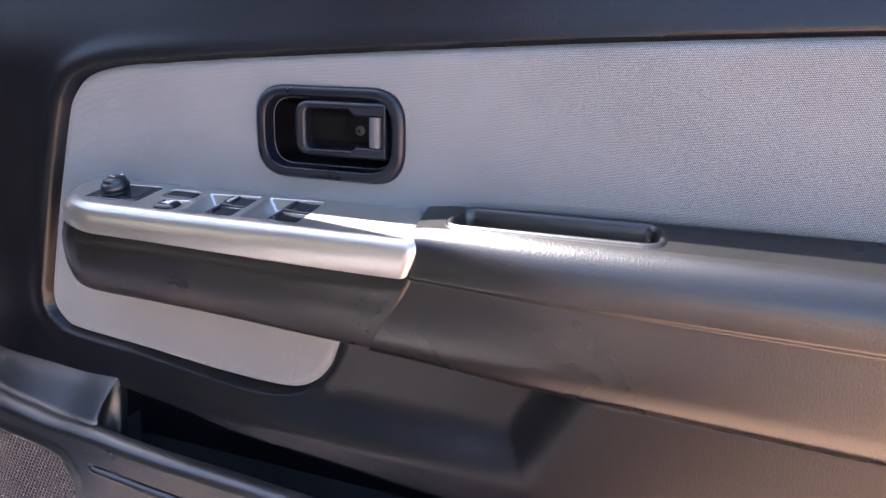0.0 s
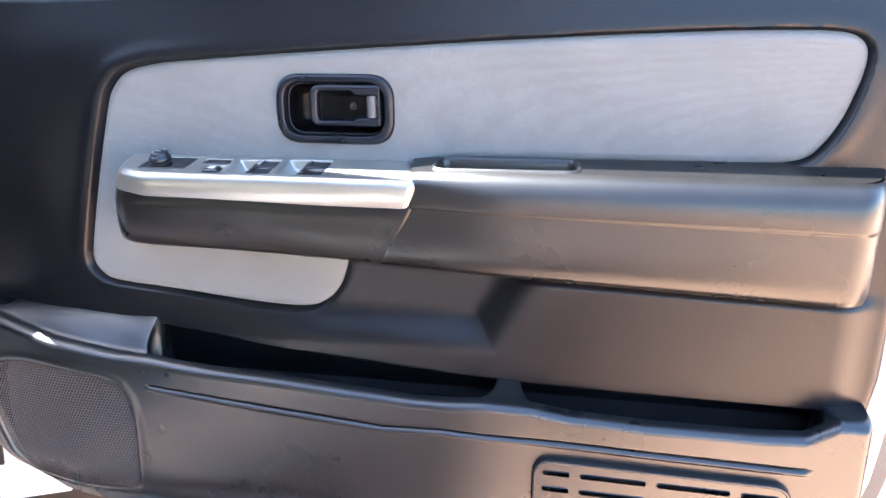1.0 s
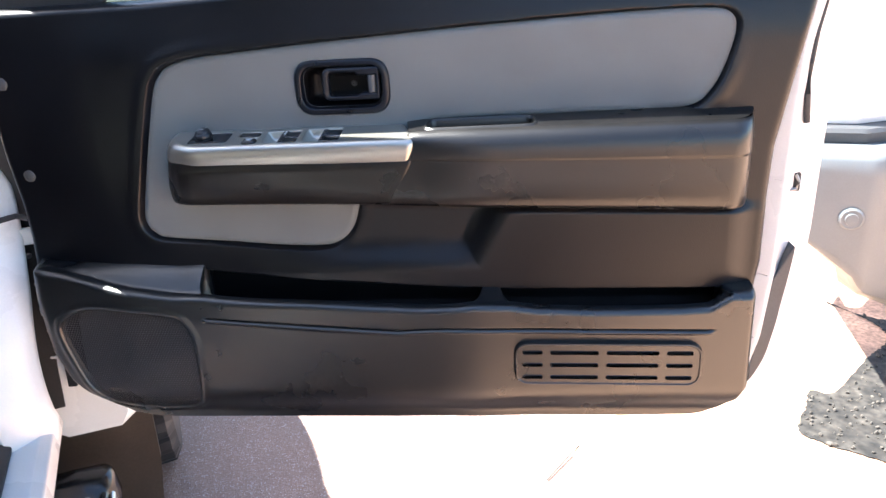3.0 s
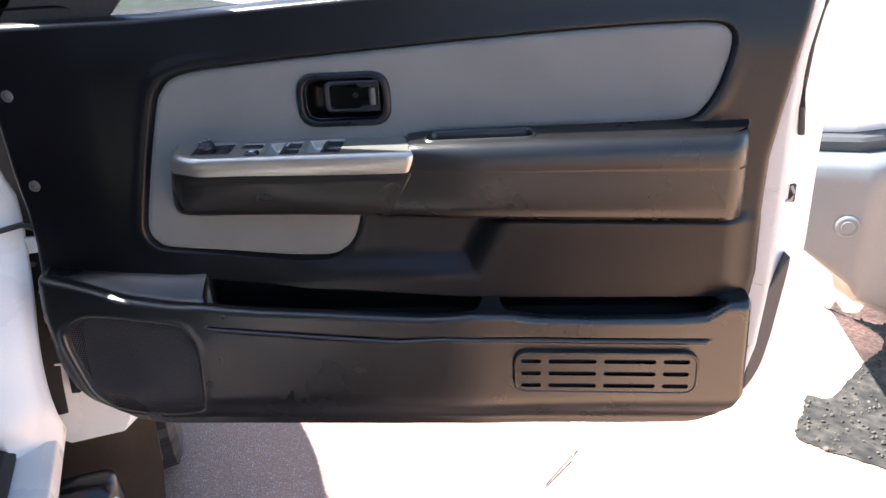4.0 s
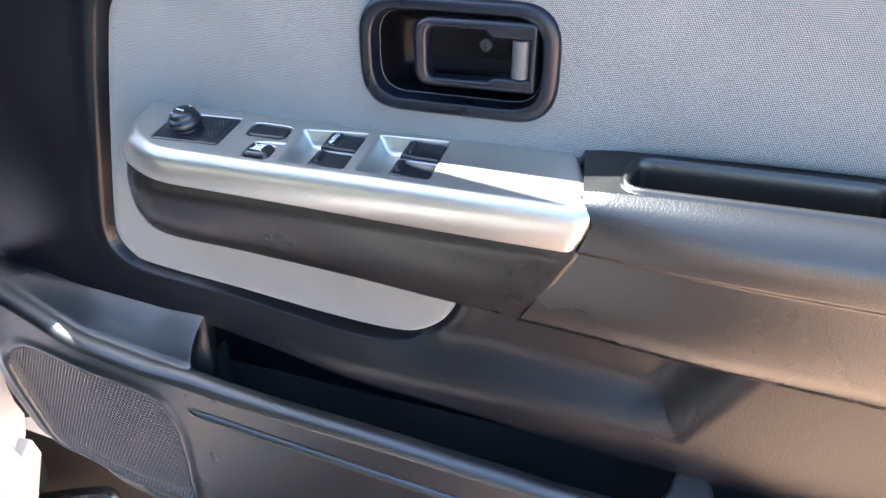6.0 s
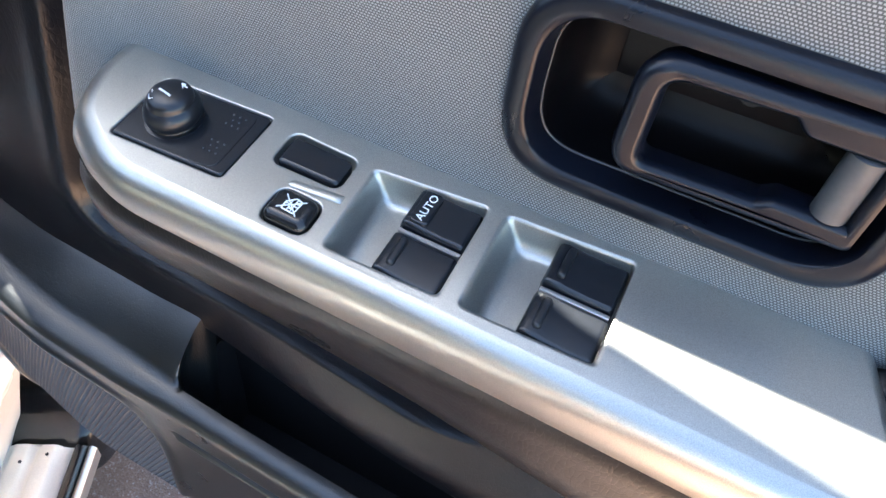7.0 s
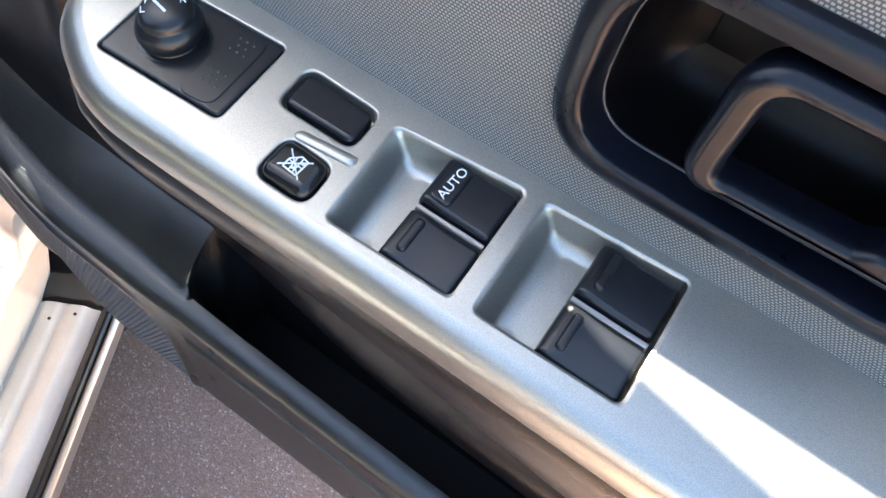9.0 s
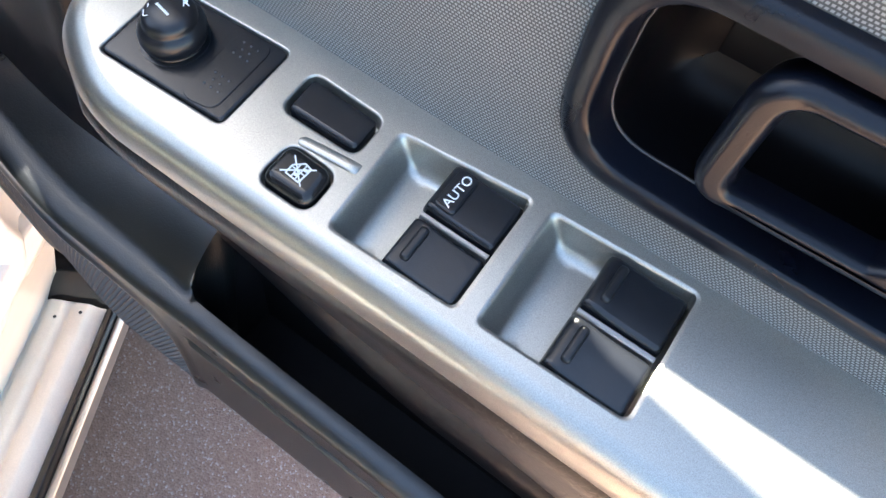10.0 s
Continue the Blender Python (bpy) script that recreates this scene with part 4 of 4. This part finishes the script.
for z in (.575, .655, .705):
    bm = lathe([(.0045, 0), (.0045, .003), (.0034, .0045), (.001, .0048)], 12)
    bm.transform(Matrix.Translation(at(float(np.interp(z, [.5, .62, .78], [.034, .006, .016])), -.013, z)) @ pose(0, 0, 0, 90, 0, 60))
    bpart("bolt", bm, STEEL, "steel bolt head", pillar)
bm = tube([at(.045, -.060, .772), at(.020, -.012, .773), (-.020, .012, .775), (.02, .03, .776)], .0065, 8, .0045)
bpart("check_strap", bm, RUBBER, "black door check strap")
bm = tube([at(-.012, -.050, .712), at(-.004, -.034, .716), at(.004, -.030, .704), at(-.004, -.034, .694)], .0042, 8, .003)
bpart("wiring_clip", bm, DIRT, "brown wiring clip", pillar)
bm = tube([at(.028, -.020, .531), (-.012, .030, .530), (.02, .035, .529)], .0022, 6)
bpart("striker_wire", bm, WHITE, "pale wire link")

# black sheet added where the gap between pillar and door lies in shade
GAP = [(-.046, .81), (-.054, .74), (-.060, .684), (-.067, .596), (-.069, .534), (-.075, .45), (-.060, .45), (-.039, .49), (.02, .56), (.06, .60), (.06, .81)]
bpart("hinge_gap_shade", slab(GAP, .060, .064, .001, 1), RUBBER, "black sheet standing in for the shade in the hinge gap")

# flat black sheet, gives the hinge gap its shade by colour
bpart("hinge_well_shade", along([(-.26, .405), (-.031, .405), (-.026, .475), (-.020, .53), (-.010, .60), (.0, .98), (-.26, .98)], -.034, -.029), RUBBER, "black sheet in place of the shade behind the hinges")
# front wing ahead of the hinge, flared over the wheel
bm = bmesh.new()
rows = []
for s_ in np.linspace(-.035, -1.35, 44):
    arch = .40 * math.sqrt(max(0.0, 1 - ((s_ + .62) / .45) ** 2))
    flare = .075 * float(sstep(-.02, -.14, np.array(s_)))
    low = .335 + arch
    f = [(-.04, low + .004), (.045 + flare, low), (.060 + flare, low + .025), (.060 + flare * .8, max(low + .06, .60)), (.055 + flare * .4, max(low + .09, .80)), (.052, .94), (.02, 1.0), (-.06, 1.035), (-.30, 1.06), (-.9, 1.09)]
    rows.append([at(s_, n_, z) for n_, z in f])
made = grid(bm, rows)
bmesh.ops.triangulate(bm, faces=[bm.faces.new(made[0])])
bpart("front_wing", bm, WHITE, "white painted front wing and bonnet", smooth=40)
bpart("mud_flap", along(round_poly([(-.26, .045), (.066, .035), (.076, .06), (.094, .20), (.098, .335), (-.26, .45)], [.01, .02, .02, .03, .01, .01], 5), -.112, -.097), MUD, "dusty brown plastic mud flap", smooth=50)
bm = bmesh.new()
rows = []
for a in np.linspace(-.1, math.pi + .1, 24):
    rows.append([at(-.62 + .455 * math.cos(a), n_, .34 + .42 * math.sin(a)) for n_ in (.10, -.28)])
grid(bm, rows)
bpart("arch_liner", bm, MUD, "", smooth=60)
bpart("underbody", along(rect(-1.6, .22, -.12, .30), -1.3, 2.6), LINING, "dark underbody")
# the wheel
wheel = bpart("wheel", lathe([(.03, -.10), (.19, -.10), (.20, -.09), (.19, -.07), (.16, -.05), (.05, -.06), (.03, -.05)], 36), STEEL, "steel wheel")
tyre = bmesh.new()
rows = []
n_t = 120
for i in range(n_t):
    a = 2 * math.pi * i / n_t
    lug = .009 if i % 4 < 2 else 0.0
    rows.append([(r * math.cos(a), r * math.sin(a), w) for r, w in ((.20, -.10), (.26, -.125), (.325, -.12), (.343 + lug, -.105), (.345 + lug, -.05), (.336, -.045), (.336, -.035), (.348 + .009 - lug, -.03), (.348 + .009 - lug, .03), (.336, .035), (.336, .045), (.345 + lug, .05), (.343 + lug, .105), (.325, .12), (.26, .125), (.20, .10))])
made = [ring(tyre, r) for r in rows]
for a, b in zip(made, made[1:] + made[:1]):
    bridge(tyre, a, b, False)
wp = Vector(at(-.475, .008, .352))
turn = Matrix.Translation(wp) @ Matrix(((AX.x, 0, -OUT.x, 0), (AX.y, 0, -OUT.y, 0), (0, 1, 0, 0), (0, 0, 0, 1)))
tyre.transform(turn)
bpart("tyre", tyre, RUBBER, "black treaded tyre", wheel, 0)
for v in wheel.data.vertices:
    v.co = turn @ v.co

# the rest of the car closes the view behind the camera
# unseen cabin parts, added to block sun and sky and to feed reflections
bpart("floor_carpet", along(rect(-1.45, .36, -.12, .44), .10, 1.9), CARPET, "unseen grey green floor carpet, added for its reflection")
bpart("dashboard", along(round_poly([(-1.40, .60), (-.16, .60), (-.13, .90), (-.15, 1.085), (-1.36, 1.095), (-1.40, .95)], [.03, .03, .04, .03, .05, .03], 4), -.24, .26), LINING, "unseen dark dashboard, added to keep sun off the sill")
bpart("kick_panel", along(rect(-.30, .44, -.16, .92), -.20, .14), LINING, "unseen dark kick panel, added to darken reflections")
bpart("seat", along(round_poly([(-.78, .44), (-.24, .44), (-.22, .60), (-.25, .72), (-.30, .735), (-.72, .735), (-.78, .70)], [.01, .02, .04, .04, .05, .05, .05], 5), .42, .98), SEAT, "unseen grey green seat cushion, added for its reflection")
bpart("seat_back", along(round_poly([(-.76, .60), (-.26, .60), (-.24, .80), (-.27, 1.22), (-.36, 1.32), (-.66, 1.32), (-.75, 1.22)], [.03, .04, .06, .06, .06, .06, .06], 5), .96, 1.12), SEAT, "unseen grey green seat backrest, added for its reflection")
bpart("roof", along(round_poly([(-1.30, 1.66), (-.26, 1.66), (-.24, 1.69), (-.36, 1.73), (-1.2, 1.73), (-1.32, 1.69)], .02, 3), .66, 3.2), WHITE, "unseen white roof, added to shade the cabin")
bpart("headliner", along(rect(-1.27, 1.625, -.28, 1.650), .68, 3.18), GREYTRIM, "unseen dark grey headliner, added to darken reflections")
for n0, n1, name in ((-.10, -.27, "windscreen_pillar"), (-1.46, -1.29, "windscreen_pillar")):
    bpart(name, tube([at(-.14, n0, 1.02), at(.24, (n0 + n1) / 2, 1.36), at(.70, n1, 1.665)], .030, 10, .040), GREYTRIM, "unseen windscreen pillar, dark grey to darken reflections")
bpart("far_side", along(rect(-1.52, .30, -1.45, 1.64), -.05, 3.2), LINING, "unseen dark far side, added to block the sky")
bpart("rear_side", along(round_poly([(-.10, .30), (-.02, .30), (.0, .45), (.0, .90), (-.03, 1.05), (-.10, 1.05)], [.01, .03, .05, .05, .02, .01], 4), 1.25, 3.2), WHITE, "white rear side")
bpart("rear_pillar", tube([at(1.29, -.06, 1.03), at(1.31, -.26, 1.67)], .05, 10, .04), WHITE, "white centre pillar")

# ---- the parked car beyond ----
other = thing("parked_car", "white parked car with a silver grey bumper", "car", (2.2, 1.3, 0))


def opart(name, bm, mat, label="", parent=None, smooth=40):
    ob = part(name, bm, mat, None, label, smooth)
    ob.parent = parent or other
    if parent is None:
        ob.matrix_parent_inverse = Matrix.Translation((-2.2, -1.3, 0))
    return ob


LINE = [Vector((x, y, 0)) for x, y in ((1.465, 1.35), (1.345, .62), (1.302, .50), (1.303, .478), (1.317, .465), (1.405, .440), (1.421, .437), (1.437, .440), (1.585, .485), (2.265, .78), (2.965, 1.10))]
INWARD = [Vector((.6, .8, 0)), Vector((.5, .9, 0)), Vector((.3, 1, 0)), Vector((.25, 1, 0)), Vector((.2, 1, 0)), Vector((.1, 1, 0)), Vector((0, 1, 0)), Vector((-.1, 1, 0)), Vector((-.3, 1, 0)), Vector((-.4, 1, 0)), Vector((-.4, 1, 0))]
LOWZ = [.575, .575, .575, .560, .525, .450, .425, .410, .34, .28, .28]


def ring_line(depths):
    return [[tuple(p + w.normalized() * d + Vector((0, 0, z + f * (lz - z)))) for d, z, f in depths] for p, w, lz in zip(LINE, INWARD, LOWZ)]


bm = bmesh.new()
grid(bm, ring_line([(.10, .60, 1), (.030, .60, 1), (.008, .60, .93), (0, .62, .8), (0, .70, .1), (.004, .705, 0), (.012, .717, 0), (.03, .724, 0), (.12, .728, 0)]))
bumper = opart("bumper", bm, BUMPER, "silver grey bumper", smooth=40)
bm = bmesh.new()
grid(bm, ring_line([(.080, .715, 0), (.074, .728, 0), (.070, .748, 0), (.076, .756, 0), (.16, .759, 0)]))
opart("bumper_step", bm, GREYTRIM, "grey plastic strip above the bumper", smooth=40)
bm = bmesh.new()
grid(bm, ring_line([(.125, .752, 0), (.110, .775, 0), (.110, 1.0, 0), (.17, 1.10, 0), (.30, 1.30, 0), (.50, 1.50, 0), (.9, 1.55, 0)]))
opart("bodywork", bm, WHITE, "white painted bodywork", smooth=60)
bm = lathe([(.023, 0), (.023, .004), (.019, .007), (.0165, .006), (.0125, .006), (.0115, .010), (.002, .0105)], 28)
bm.transform(Matrix.Translation((1.384, .4455, .590)) @ pose(0, 0, 0, 90, 0, -17))
opart("round_cap", bm, BUMPER, "round silver bumper cap", bumper)

# ---- shadow on the soil beside the parked car, painted as a dark patch ----
SHADE_LINE = curve_loop([(1.40, .545), (1.455, .64), (1.50, .72), (1.56, .71), (1.72, .88), (1.81, .96), (1.85, 1.04), (1.83, 1.14), (1.775, 1.235), (1.775, 1.255), (1.82, 1.17), (1.90, 1.12), (1.95, 1.24), (1.93, 1.42), (2.01, 1.51),
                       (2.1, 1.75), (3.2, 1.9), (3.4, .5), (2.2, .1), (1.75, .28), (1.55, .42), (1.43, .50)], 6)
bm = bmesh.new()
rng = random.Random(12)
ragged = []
for (xa_, ya_), (xb_, yb_) in zip(SHADE_LINE, np.roll(SHADE_LINE, -1, 0)):
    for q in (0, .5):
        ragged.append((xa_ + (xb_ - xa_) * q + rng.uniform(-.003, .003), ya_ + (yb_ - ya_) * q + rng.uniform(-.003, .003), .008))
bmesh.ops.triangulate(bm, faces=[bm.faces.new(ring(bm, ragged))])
tagged(part("soil", bm, SHADE_SOIL), "mottled soil with a shadow painted in beside the parked car", "soil", kind="structure")

# ---- rubble and litter on the ground ----
bm = bmesh.new()
rng = random.Random(4)
for k in range(4200):
    x, y = 1.25 + abs(rng.gauss(0, .8)), rng.uniform(.0, 2.2)
    if not inside(SHADE_LINE, [(x, y)])[0]:
        continue
    r = rng.uniform(.002, .007) * (1.5 if rng.random() < .05 else 1)
    o = bmesh.ops.create_icosphere(bm, subdivisions=1, radius=r)
    m = pose(x, y, r * .35 + .008, rng.uniform(0, 360), rng.uniform(0, 360), rng.uniform(0, 360)) @ Matrix.Diagonal((1, rng.uniform(.5, 1), rng.uniform(.4, .8), 1))
    for v in o["verts"]:
        v.co = m @ (v.co * rng.uniform(.75, 1.15))
tagged(part("rubble", bm, STONE, smooth=0), "loose grey rubble and dirt on the ground", "rubble", kind="stuff")
bm = tube([(.775, .36, .004), (.81, .41, .006), (.845, .46, .009), (.862, .485, .004)], .0016, 6, .0012)
tagged(part("twig", bm, WOODY), "thin dark twig lying on the ground", "twig")
